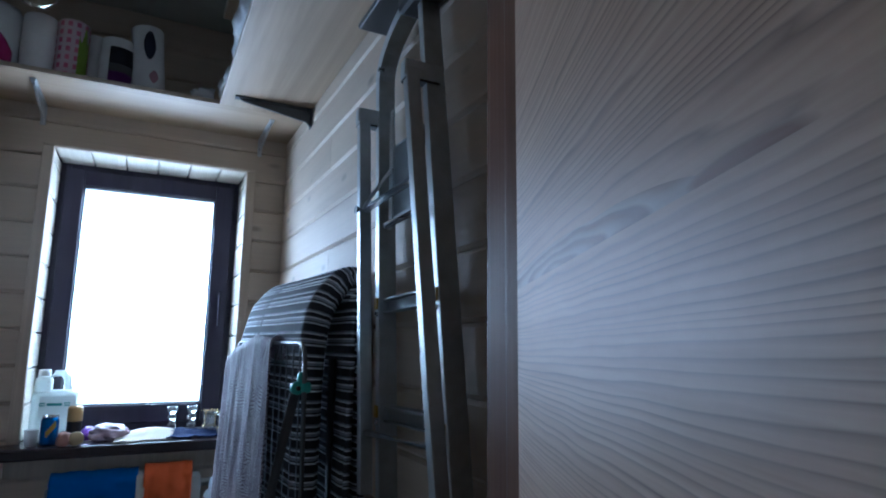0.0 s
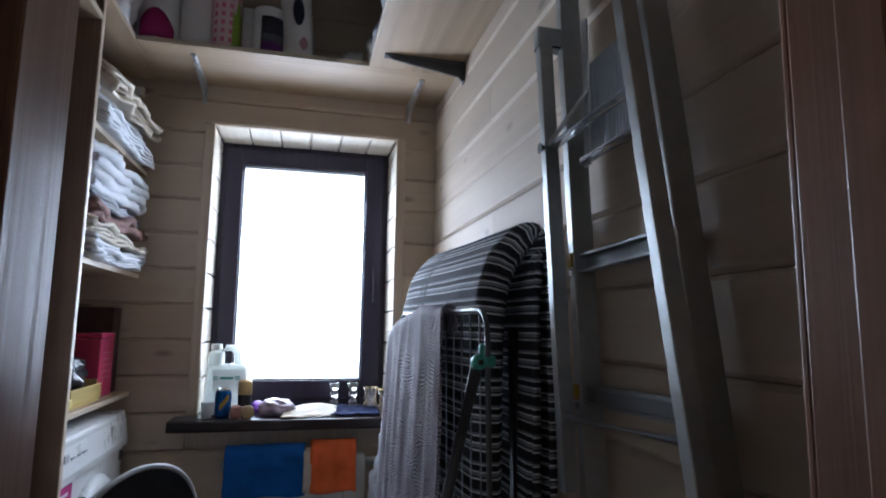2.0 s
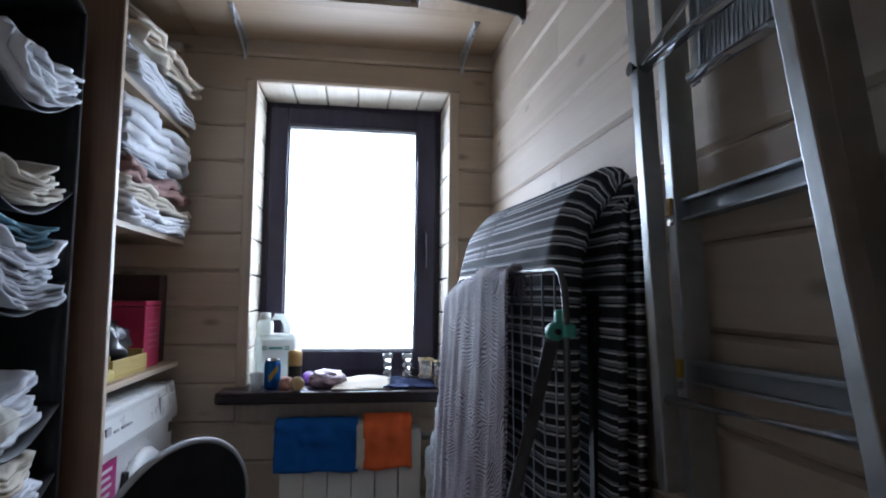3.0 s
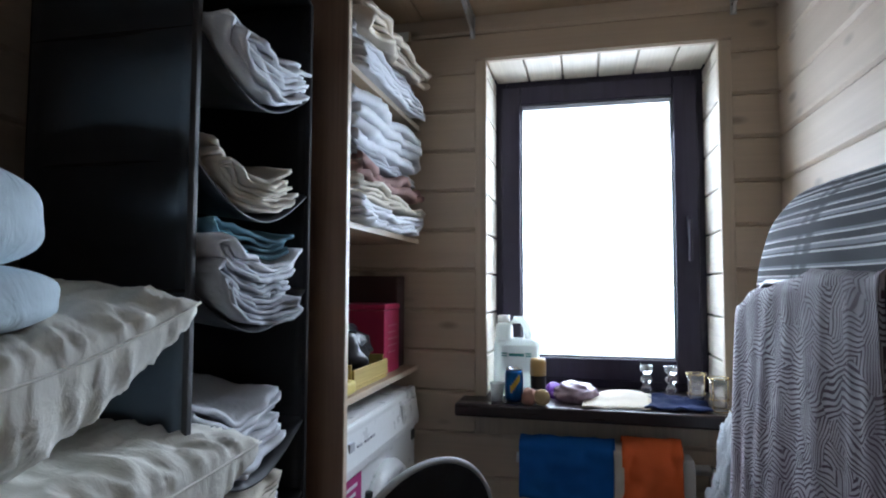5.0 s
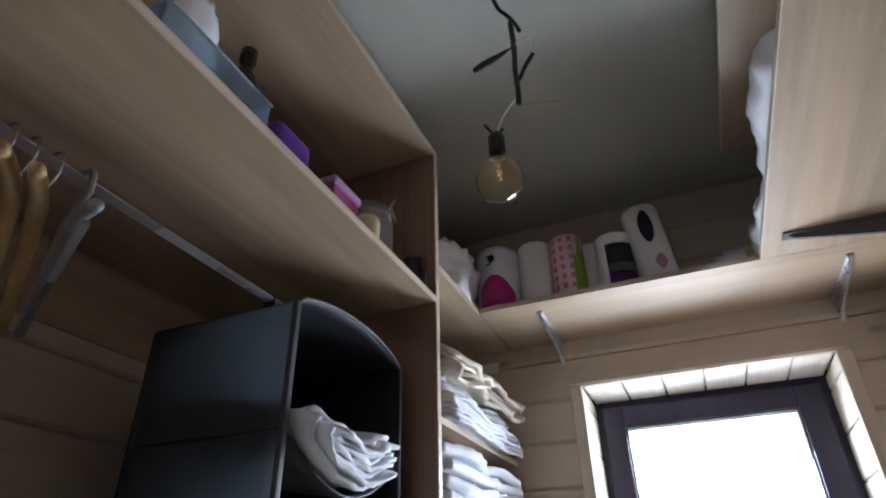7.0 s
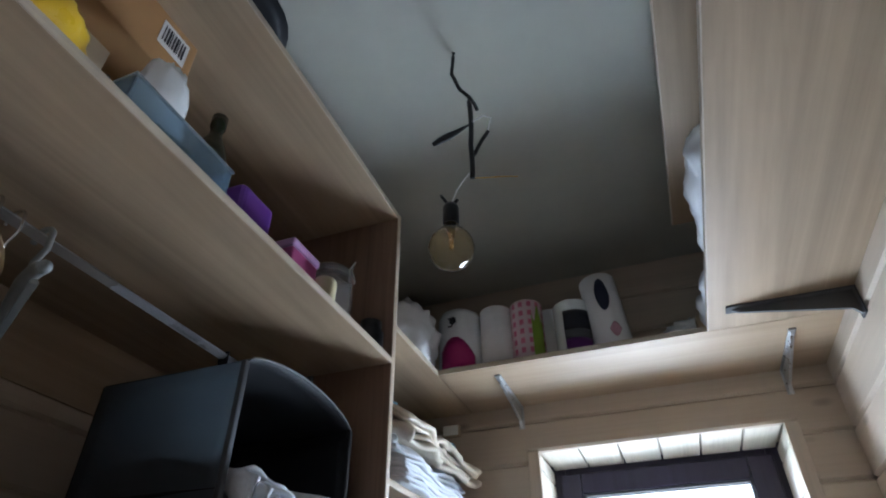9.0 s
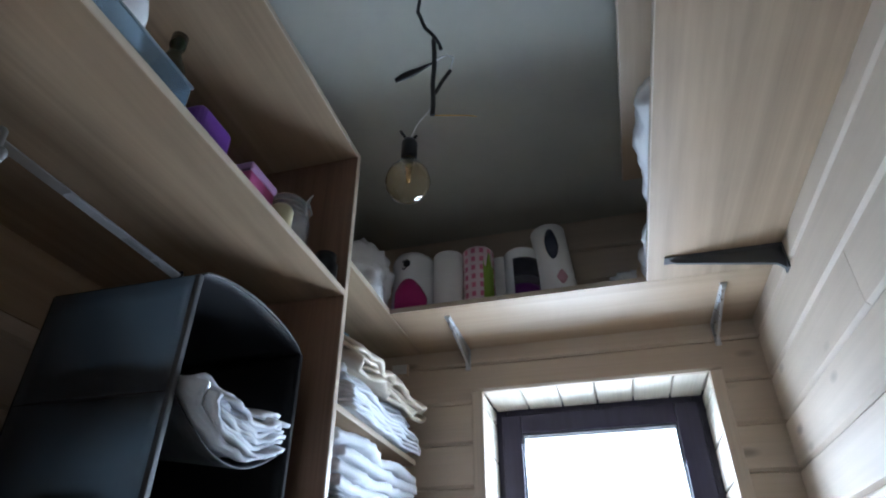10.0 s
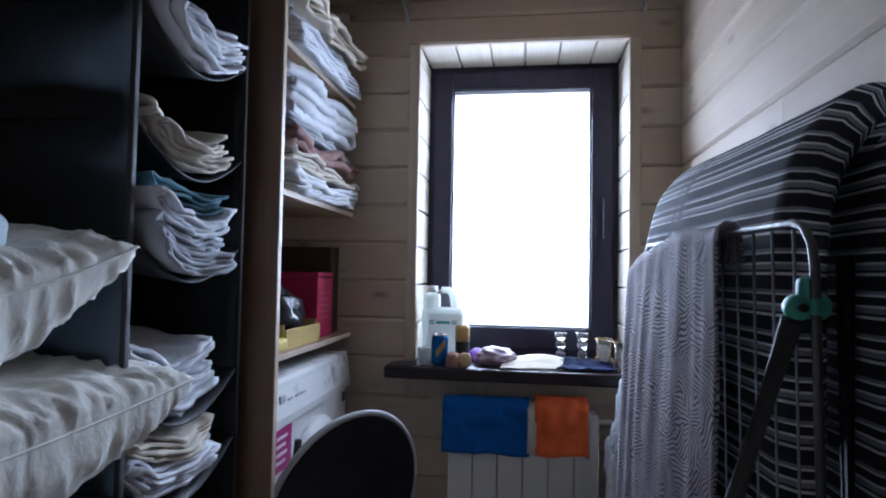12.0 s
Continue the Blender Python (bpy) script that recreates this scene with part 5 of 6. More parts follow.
for cx, cy in ((0.600, 2.73), (0.648, 2.655)):
    H = thing("tealight_holder", (cx, cy, SL), "brass wire tealight holder with clear glass cup", "candle holder", "brass tealight holders")
    part("cup", lathe([(0, 0.012), (0.020, 0.012), (0.023, 0.06), (0.025, 0.09), (0.0235, 0.09), (0.0215, 0.06), (0.0185, 0.015), (0, 0.015)], (cx, cy, SL), 22), M_CLEAR, H, "clear glass cup", True)
    for z, r in ((0.003, 0.030), (0.035, 0.027), (0.095, 0.029)):
        part("ring", tube([(cx + r * math.cos(a), cy + r * math.sin(a), SL + z) for a in [2 * math.pi * i / 24 for i in range(24)]], 0.0016, 6, closed=True), M_GOLD, H, "", True)
    for i in range(4):
        a = math.pi / 4 + i * math.pi / 2
        part("stay", tube([(cx + 0.030 * math.cos(a), cy + 0.030 * math.sin(a), SL + 0.003), (cx + 0.027 * math.cos(a), cy + 0.027 * math.sin(a), SL + 0.035), (cx + 0.029 * math.cos(a), cy + 0.029 * math.sin(a), SL + 0.095)], 0.0016, 6), M_GOLD, H, "", True)

# ---- bulb and its wires ----
bulb = thing("pendant_bulb", (0.066, 1.64, CEIL), "amber globe bulb hanging on bare wires from the ceiling", "lamp")
BX, BY, BZ = 0.026, 1.715, 1.991
part("globe", lathe([(0, 0), (0.018, 0.003), (0.034, 0.013), (0.044, 0.028), (0.0475, 0.0475), (0.043, 0.068), (0.031, 0.085), (0.018, 0.098), (0.014, 0.112), (0.0128, 0.112), (0.0168, 0.097), (0.0298, 0.0842), (0.0418, 0.0675), (0.0462, 0.0475), (0.0428, 0.0287), (0.033, 0.0142), (0.0175, 0.0044), (0, 0.0014)], (BX, BY, BZ), 32), M_AMBER, bulb, "amber tinted glass globe", True)
part("globe_core", lathe([(0, 0.045), (0.004, 0.045), (0.006, 0.075), (0.012, 0.106), (0, 0.107)], (BX, BY, BZ), 12), M_GOLD, bulb, "", True)
part("socket", lathe([(0, 0.108), (0.0165, 0.108), (0.0175, 0.114), (0.0175, 0.150), (0.014, 0.160), (0, 0.161)], (BX, BY, BZ), 20), M_BLACK, bulb, "black lamp socket", True)


def wiggle(points, seed, amp=0.004):
    pts = [Vector(p) for p in points]
    out = []
    for a, b in zip(pts, pts[1:]):
        for i in range(5):
            q = a.lerp(b, i / 5)
            out.append(q + amp * Vector((wob(q, 30, seed), wob(q, 30, seed + 3), wob(q, 30, seed + 6))))
    return out + [pts[-1]]


CX, CY = 0.066, 1.64
part("wire", tube(wiggle([(CX, CY, CEIL), (CX - 0.012, CY + 0.012, CEIL - 0.055), (CX + 0.006, CY + 0.03, CEIL - 0.105), (CX + 0.028, CY + 0.04, CEIL - 0.135), (CX + 0.040, CY + 0.04, CEIL - 0.175)], 1), 0.0045, 8), M_BLACK, bulb, "", True)
part("wire", tube(wiggle([(CX + 0.022, CY + 0.04, CEIL - 0.125), (CX + 0.022, CY + 0.04, CEIL - 0.22), (CX + 0.020, CY + 0.045, CEIL - 0.375)], 2), 0.0058, 8), M_BLACK, bulb, "", True)
part("wire", tube(wiggle([(CX + 0.024, CY + 0.04, CEIL - 0.215), (CX - 0.066, CY + 0.035, CEIL - 0.255)], 3, 0.002), [0.003, 0.004, 0.006, 0.0085, 0.008, 0.005], 8), M_BLACK, bulb, "taped wire end", True)
part("wire", tube(wiggle([(CX + 0.020, CY + 0.045, CEIL - 0.32), (CX + 0.062, CY + 0.04, CEIL - 0.255)], 4, 0.002), 0.0045, 8), M_BLACK, bulb, "", True)
part("wire", tube(wiggle([(CX + 0.024, CY + 0.04, CEIL - 0.215), (CX + 0.055, CY + 0.04, CEIL - 0.20), (CX + 0.070, CY + 0.04, CEIL - 0.215), (CX + 0.060, CY + 0.04, CEIL - 0.26)], 5, 0.002), 0.0018, 6), M_WHITE, bulb, "thin white wire", True)
part("wire", tube(wiggle([(CX + 0.018, CY + 0.045, CEIL - 0.355), (CX - 0.02, CY + 0.06, CEIL - 0.385), (BX, BY, BZ + 0.158)], 6, 0.003), 0.0018, 6), M_WHITE, bulb, "", True)
part("wire", tube(wiggle([(BX, BY, BZ + 0.155), (BX - 0.022, BY, BZ + 0.195)], 7, 0.001), 0.0035, 8), M_BLACK, bulb, "", True)
part("wire", tube(wiggle([(BX, BY, BZ + 0.155), (BX + 0.016, BY, BZ + 0.172)], 9, 0.001), 0.0035, 8), M_BLACK, bulb, "", True)
part("wire", tube(wiggle([(CX + 0.02, CY + 0.05, CEIL - 0.37), (CX + 0.11, CY + 0.075, CEIL - 0.375)], 8, 0.002), 0.0014, 6), M_YELLOW, bulb, "thin yellow wire", True)

# ---- on the high shelf ----
SZT = SZ + 0.0165


def roll(x, y, r, h, mtl, label, tilt=(0, 0, 0), z=SZT, uv=False):
    R = thing("paper_towel_roll", (x, y, z), label, "paper towel", "paper rolls on the high shelf")
    pr = [(0.018, 0.0), (r - 0.004, 0.0), (r, 0.005), (r, h - 0.005), (r - 0.004, h), (0.018, h), (0.016, h - 0.01), (0.0, h - 0.01)]
    part("paper", lathe([(0, 0.0)] + pr, (x, y, z), 30, tilt, uv=uv), mtl, R, "", True)
    return R


solo("tissue_bag", blob((-0.355, 2.33, SZT + 0.098), (0.20, 0.24, 0.23), 11.0, 0.22, 2.2, 4, 0.25), M_FILM, "crumpled white plastic bag on the corner shelf", "bag", smooth=True)
pk = thing("tissue_pack", (-0.215, 2.49, SZT), "white and magenta shrink-wrapped tissue pack", "tissue pack", "paper rolls on the high shelf")
b = lathe([(0, 0), (0.068, 0), (0.074, 0.02), (0.076, 0.12), (0.074, 0.21), (0.064, 0.235), (0.03, 0.245), (0, 0.245)], (-0.215, 2.49, SZT), 30)
for v in b.verts:
    v.co += 0.006 * Vector((wob(v.co, 18, 1), wob(v.co, 18, 4), wob(v.co, 18, 8)))
part("wrap", b, M_FILM, pk, "", True)


def wrap_patch(root, x, y, z, r, a0, a1, z0, z1, mtl, label="", shape=None, n=14):
    """A printed patch that lies on a round pack."""
    bm = bmesh.new()
    rows = []
    for i in range(n + 1):
        q = i / n
        a = radians(a0 + (a1 - a0) * q)
        lo, hi = (z0, z1) if shape is None else shape(q, z0, z1)
        rows.append([(x + r * math.cos(a), y + r * math.sin(a), z + lo + (hi - lo) * s / 4) for s in range(5)])
    sheet(rows, 0.0012, bm)
    return part("print", bm, mtl, root, label, True)


wrap_patch(pk, -0.215, 2.49, SZT, 0.0795, -125, -40, 0.02, 0.125, M_MAGENTA, "magenta rounded print", lambda q, a, b: (a, a + (b - a) * (0.25 + 0.75 * math.sin(math.pi * min(1, 0.15 + q * 0.8)))))
wrap_patch(pk, -0.215, 2.49, SZT, 0.080, -100, -84, 0.17, 0.20, M_INK, "", lambda q, a, b: (a + 0.006 * abs(2 * q - 1), b - 0.008 * abs(2 * q - 1)))
num = bpy.data.curves.new("number", "FONT")
num.body, num.size, num.extrude = "3", 0.05, 0.0006
num.materials.append(M_INK)
ob = new("number", num)
ob.parent = pk
ob.matrix_local = pose(-0.022, -0.0815, 0.16, 90, 0, -4)
roll(-0.088, 2.475, 0.053, 0.222, M_PAPER, "plain white paper towel roll")
g = roll(0.012, 2.480, 0.052, 0.226, M_GINGHAM, "pink gingham paper towel roll with green edge", uv=True)
wrap_patch(g, 0.012, 2.48, SZT, 0.0528, -62, -15, 0.01, 0.175, plastic("lime_print", (0.28, 0.42, 0.05), 0.5), "lime green printed strip", lambda q, a, b: (a, b - 0.03 * math.sin(q * 9)))
roll(0.075, 2.560, 0.050, 0.222, M_PAPER, "plain white paper towel roll behind the others")
bk = roll(0.158, 2.475, 0.058, 0.190, M_FILM, "white paper roll pack with black and purple label")
wrap_patch(bk, 0.158, 2.475, SZT, 0.0588, -112, -25, 0.085, 0.150, M_INK, "black label band")
wrap_patch(bk, 0.158, 2.475, SZT, 0.0588, -112, -25, 0.0, 0.055, plastic("deep_purple_print", (0.10, 0.01, 0.14), 0.4), "deep purple label band")
wrap_patch(bk, 0.158, 2.475, SZT, 0.0586, -112, -25, 0.055, 0.085, M_GREYPAINT)
tl = roll(0.272, 2.470, 0.056, 0.262, M_PAPER, "tall white quilted paper towel roll with dark oval print", (0, -5, 0))
wrap_patch(tl, 0.262, 2.468, SZT, 0.0572, -112, -68, 0.125, 0.235, plastic("navy_print", (0.012, 0.016, 0.04), 0.5), "dark oval print", lambda q, a, b: ((a + b) / 2 + (q - 0.5) * -0.02 - 0.055 * math.sin(math.pi * q) ** 0.6, (a + b) / 2 + (q - 0.5) * -0.02 + 0.055 * math.sin(math.pi * q) ** 0.6))
wrap_patch(tl, 0.268, 2.469, SZT, 0.0572, -90, -55, 0.035, 0.085, plastic("rose_print", (0.55, 0.30, 0.36), 0.5), "pale rose print", lambda q, a, b: ((a + b) / 2 - 0.024 * math.sin(math.pi * q), (a + b) / 2 + 0.024 * math.sin(math.pi * q)))

# long white sack on the side shelf
rows = []
n = 40
sack = bmesh.new()
rings = []
for i in range(n + 1):
    f = i / n
    y = 1.66 + 0.80 * f
    r = (0.055 * (1 - 0.45 * f) + 0.008 * math.sin(f * 9)) * min(1.0, 0.55 + f * 6)
    ring = []
    for kk in range(28):
        a = 2 * math.pi * kk / 28
        c = Vector((0.566 - 0.008 * f + r * 1.1 * math.cos(a), y, SZT + 0.001 + max(0.0, r * 0.93 + r * math.sin(a))))
        w = 0.014 * wob(c, 16, 2) + 0.009 * abs(wob((c.x, c.y * 2.5, c.z), 34, 5)) + 0.006 * wob(c, 50, 8)
        c += Vector((math.cos(a), 0, max(0, math.sin(a)))) * w
        ring.append(sack.verts.new(c))
    rings.append(ring)
for r0, r1 in zip(rings, rings[1:]):
    for kk in range(28):
        sack.faces.new((r0[kk], r0[(kk + 1) % 28], r1[(kk + 1) % 28], r1[kk]))
sack.faces.new(rings[-1])
sack.faces.new(rings[0][::-1])
solo("white_sack", sack, M_FILM, "long white wrapped sack lying on the side shelf", "sack", smooth=True)
solo("crumpled_bag", blob((0.485, 2.50, SZT + 0.038), (0.14, 0.10, 0.085), 3.0, 0.3, 2.4, 4, 0.3), M_FILM, "crumpled white bag at the shelf corner", "bag", smooth=True)
solo("kraft_tag", box(0.50, 0.535, 2.41, 2.45, SZT, SZT + 0.055, 0.004), M_KRAFT, "small folded kraft paper tag", "tag")

# ---- linen on the niche shelves ----


def stack(x_back, x_front, y0, y1, z, specs, group, edge=-0.28, droop=0.0):
    """Folded linen one on another: (layers, thickness, material, words, seed, inset, crumple)."""
    for layers, t, mtl, words, seed, inset, crumple in specs:
        folded(linen(x_back, x_front - inset, y0 + 0.2 * inset, y1 - 0.3 * inset, z, layers, t, seed, droop, edge, crumple, "far"), mtl, words, group)
        z += (layers // 2) * 2 * t * 1.13 + 0.002


stack(-0.62, -0.225, PY + 0.05, 2.64, 1.717, [
    (6, 0.009, M_LINEN, "white folded sheet with grey sprig print", 11, 0.0, 1.0),
    (4, 0.010, M_LINEN, "white folded cotton bed sheet", 12, 0.035, 1.2),
    (4, 0.013, M_SATIN, "champagne satin folded bedspread", 13, -0.01, 1.9),
    (4, 0.006, M_TEAL, "blue-grey fringed folded throw", 14, 0.05, 1.8)], "linen in the niche", -0.27, 1.1)
stack(-0.62, -0.225, PY + 0.04, 2.67, 1.331, [
    (4, 0.013, M_LINEN, "crumpled white patterned folded cloth", 21, 0.005, 2.0),
    (4, 0.010, M_CREAM, "crumpled cream folded cotton cloth", 26, 0.02, 2.0),
    (2, 0.022, M_PINKKNIT, "dusty pink knitted folded blanket", 22, 0.005, 2.2),
    (4, 0.008, M_GREYLIN, "pale grey folded cotton cloth", 23, 0.03, 1.3),
    (2, 0.028, M_LINEN, "white folded terry bath towel", 24, 0.01, 1.2),
    (2, 0.026, M_LINEN, "white folded terry bath towel", 25, 0.02, 1.2)], "linen in the niche", -0.26, 0.3)
# boxes on the shelf above the washing machine
pb = thing("gift_box", (-0.40, 2.52, 0.91), "crimson cardboard box with printed front", "box")
RED = plastic("crimson_card", (0.48, 0.025, 0.10), 0.4)
part("body", box(-0.60, -0.305, 2.47, 2.615, 0.910, 1.100, 0.003), RED, pb)
part("lid", box(-0.602, -0.303, 2.468, 2.617, 1.101, 1.118, 0.004), RED, pb)
for i in range(5):
    part("printed_line", box(-0.3049, -0.3038, 2.50, 2.575 + 0.012 * (i % 3), 0.97 + 0.02 * i, 0.975 + 0.02 * i), plastic("pink_print", (0.55, 0.18, 0.22), 0.5), pb)
solo("dark_box", box(-0.66, -0.315, 2.625, 2.705, 0.910, 1.205, 0.004), plastic("dark_brown_card", (0.055, 0.032, 0.03), 0.6), "dark brown flat box standing behind the red box", "box")
tray = thing("wooden_tray", (-0.40, 2.3, 0.91), "yellow painted wooden tray with hand holes", "tray")
YW = wood("yellow_wood", (0.58, 0.44, 0.14), "y", 0.5, 0.2)
part("base", box(-0.55, -0.29, 2.20, 2.45, 0.9105, 0.918), YW, tray)
for b4 in ((-0.298, -0.29, 2.20, 2.46, 0.9185, 0.962), (-0.55, -0.542, 2.20, 2.46, 0.9185, 0.962), (-0.541, -0.299, 2.20, 2.208, 0.9185, 0.975), (-0.541, -0.299, 2.442, 2.45, 0.9185, 0.975)):
    part("side", box(*b4, bevel=0.002), YW, tray)
solo("wrapped_package", blob((-0.41, 2.33, 0.99), (0.20, 0.20, 0.16), 6, 0.25, 2.4, 4, 0.3), plastic("dark_foil_wrap", (0.035, 0.035, 0.04), 0.2, 0.4), "dark plastic-wrapped goods lying in the tray", "package", smooth=True)
solo("yellow_package", box(-0.42, -0.275, 2.06, 2.18, 0.9105, 0.945, 0.010, 3), plastic("pale_yellow_wrap", (0.66, 0.55, 0.16), 0.3), "small pale yellow wrapped package", "package")

# ---- hanging organiser in the wardrobe ----
og = thing("hanging_organiser", (-0.45, 1.78, 0.35), "black fabric hanging shelf organiser on the rail", "hanging organiser")
OXF, OXB, OY0, OY1 = -0.295, -0.60, 1.556, 1.93
LEV = [1.572, 1.366, 1.170, 0.905, 0.76, 0.60]
M_BIND = plastic("charcoal_binding", (0.055, 0.057, 0.06), 0.6)
M_ORGSIDE = cloth("black_nonwoven_side", (0.048, 0.050, 0.055), 0.25, 500, 0.36)


see_through(M_ORGSIDE, 0.32, (0.42, 0.48, 0.52))


def side_panel(y, name):
    rows = []
    for i in range(33):
        z = 0.55 + (1.776 - 0.55) * i / 32
        row = []
        for j in range(13):
            x = OXB + (OXF - OXB) * j / 12
            near = min(abs(z - l) for l in LEV)
            sag = 0.010 * math.sin(math.pi * j / 12) * math.sin(math.pi * min(1, near / 0.11))
            row.append((x, y + sag + 0.004 * wob((x, y, z), 7), z))
        rows.append(row)
    part(name, sheet(rows, 0.0012), M_ORGSIDE if y < 1.7 else M_ORG, og, "black fabric side panel", True)
    part("side_binding", bar((OXF + 0.003, y, 0.55), (OXF + 0.003, y, 1.776), 0.010, 0.012, 0.002), M_BIND if y < 1.7 else M_ORG, og, "dark fabric binding")


side_panel(OY0, "side_cloth")
side_panel(OY1, "side_cloth")
part("back_cloth", box(OXB - 0.004, OXB, OY0, OY1, 0.55, 1.776), M_ORG, og)
for i, z in enumerate([1.776] + LEV):
    rows = [[(OXB + (OXF + 0.004 - OXB) * a / 10, OY0 + (OY1 - OY0) * b / 16, z - (0.075 if i else -0.04) * math.sin(math.pi * b / 16) ** (1.0 if i else 0.6) * (0.35 + 0.65 * a / 10)) for b in range(17)] for a in range(11)]
    part("shelf_cloth", sheet(rows, 0.004), M_ORG, og, "sagging black fabric shelf", True)
part("arch_binding", tube([(OXF + 0.004, OY0 + (OY1 - OY0) * b / 20, 1.776 + 0.04 * math.sin(math.pi * b / 20) ** 0.6) for b in range(21)], 0.003, 6), M_GREYPAINT, og, "pale grey edge binding", True)
part("hook_strap", box(-0.478, -0.454, 1.690, 1.694, 1.80, 1.886, 0.001), M_ORG, og)
part("hook_strap", box(-0.478, -0.454, OY1 - 0.10, OY1 - 0.096, 1.80, 1.886, 0.001), M_ORG, og)


def sag_linen(z, layers, t, seed, mtl, words, front, y0=OY0 + 0.032, y1=OY1 - 0.06, sag=0.066, group="linen in the organiser"):
    leaves = linen(-0.55, front, y0, y1, z, layers, t, seed, 0.7, -0.29, 1.6)
    for v in [v for leaf in leaves for v in leaf.verts]:
        f = (v.co.y - OY0) / (OY1 - OY0)
        v.co.z -= sag * math.sin(math.pi * min(1, max(0, f))) * (0.35 + 0.65 * min(1, max(0, (v.co.x - OXB) / (OXF - OXB))))
    folded(leaves, mtl, words, group)


for z, specs in ((1.577, ((8, 0.0088, M_LINEN, "white folded cotton bed sheet", 31, -0.245),)),
                 (1.371, ((6, 0.0078, M_CREAM, "cream folded linen with rolled hem", 33, -0.27), (2, 0.010, M_CREAM, "crumpled cream cotton cloth", 34, -0.285))),
                 (1.175, ((8, 0.008, M_GREYLIN, "grey patterned folded bed linen", 35, -0.262), (4, 0.008, M_LINEN, "white folded cotton sheet", 36, -0.25), (4, 0.007, M_TEAL, "teal printed folded bed linen", 37, -0.28))),
                 (0.910, ((6, 0.011, M_LINEN, "white folded cotton linen", 38, -0.30), (2, 0.010, M_LINEN, "white folded cotton cloth", 42, -0.30))),
                 (0.765, ((6, 0.009, M_LINEN, "white folded cotton bed linen", 39, -0.283), (4, 0.008, M_CREAM, "pale cream folded linen", 40, -0.29))),
                 (0.605, ((6, 0.011, M_GREYLIN, "grey patterned folded linen", 41, -0.27),))):
    for layers, t, mtl, words, seed, front in specs:
        sag_linen(z, layers, t, seed, mtl, words, front)
        z += (layers // 2) * 2 * t * 1.13 + 0.002

# ---- bedding piled in the wardrobe ----
solo("bedding_bag", blob((-0.48, 1.20, 0.63), (0.44, 0.66, 0.23), 5, 0.12, 2, 4, 0.1), cloth("pale_turquoise_bag", (0.30, 0.52, 0.56), 0.1, fold=0.3), "pale turquoise bedding bag under the pillows", "bag", smooth=True)
solo("pillow", pillow_bm((-0.455, 1.285, 0.898), 0.46, 0.73, 0.175, (0, 0, 0), 3.1, lift=0.034), M_PILLOW, "quilted ivory pillow piled in the wardrobe", "pillow", "piled pillows", smooth=True)
solo("pillow", pillow_bm((-0.49, 1.175, 1.066), 0.47, 0.71, 0.180, (0, 0, 0), 8.4, lift=0.088), M_PILLOW, "quilted ivory pillow piled in the wardrobe", "pillow", "piled pillows", smooth=True)
solo("duvet", blob((-0.50, 1.115, 1.162), (0.47, 0.59, 0.095), 5.2, 0.03, 1.6, 5, 0.0, 3.2), M_DUVET, "folded pale blue-white duvet on the pillows", "duvet", "folded duvets", smooth=True)
solo("duvet", blob((-0.495, 1.09, 1.252), (0.48, 0.60, 0.150), 9.7, 0.04, 1.5, 5, 0.0, 2.8), M_DUVET, "rolled pale blue-white duvet on top of the pile", "duvet", "folded duvets", smooth=True)

# ---- hangers on the rail ----


def hanger(y, mtl, label, turn=0.0, grey=False):
    Hh = thing("coat_hanger", (-0.466, y, 1.875), label, "hanger", "hangers on the rail")
    hook = [(-0.466 + 0.018 * math.cos(radians(a)), y, 1.875 + 0.018 * math.sin(radians(a))) for a in range(-10, 200, 20)][::-1] + [(-0.461 + 0.016, y, 1.851), (-0.461, y, 1.831), (-0.461, y, 1.801)]
    part("hook", tube(hook, 0.005 if grey else 0.0024, 7), mtl if grey else M_CHROME, Hh, "" if grey else "chrome wire hook", True)
    arm = []
    for i in range(17):
        s = i / 8 - 1
        arm.append((-0.461 + 0.20 * s, y + turn * s, 1.796 - 0.085 * abs(s) ** 1.25))
    part("shoulder", tube(arm, [0.008 + 0.004 * (1 - abs(i / 8 - 1)) for i in range(17)], 10), mtl, Hh, "", True)
    if grey:
        part("bar", tube([(-0.621, y - turn * 0.8, 1.711), (-0.301, y + turn * 0.8, 1.711)], 0.005, 8), mtl, Hh, "", True)


M_HW = wood("hanger_wood", (0.50, 0.33, 0.15), "x", 0.35, 0.2)
M_HG = plastic("grey_hanger_plastic", (0.26, 0.27, 0.26), 0.35)
for y in (1.115, 1.15, 1.18, 1.215):
    hanger(y, M_HW, "varnished wooden coat hanger on the chrome rail", -0.12)
hanger(1.262, M_HG, "grey plastic coat hanger on the chrome rail", -0.10, True)

# ---- top compartment of the wardrobe ----
TZ = 1.9765
JX, JY, JM = -0.345, 1.865, M_CLEAR
jar = thing("clip_jar", (JX, JY, TZ), "clear glass preserving jar with wire clip", "jar")
part("glass", lathe([(0, 0), (0.054, 0), (0.060, 0.006), (0.060, 0.135), (0.050, 0.158), (0.048, 0.172), (0.045, 0.172), (0.047, 0.156), (0.056, 0.133), (0.056, 0.008), (0, 0.006)], (JX, JY, TZ), 8), JM, jar)
part("lid", lathe([(0, 0.174), (0.050, 0.174), (0.051, 0.180), (0.044, 0.190), (0, 0.194)], (JX, JY, TZ), 28), JM, jar, "clear glass lid", True)
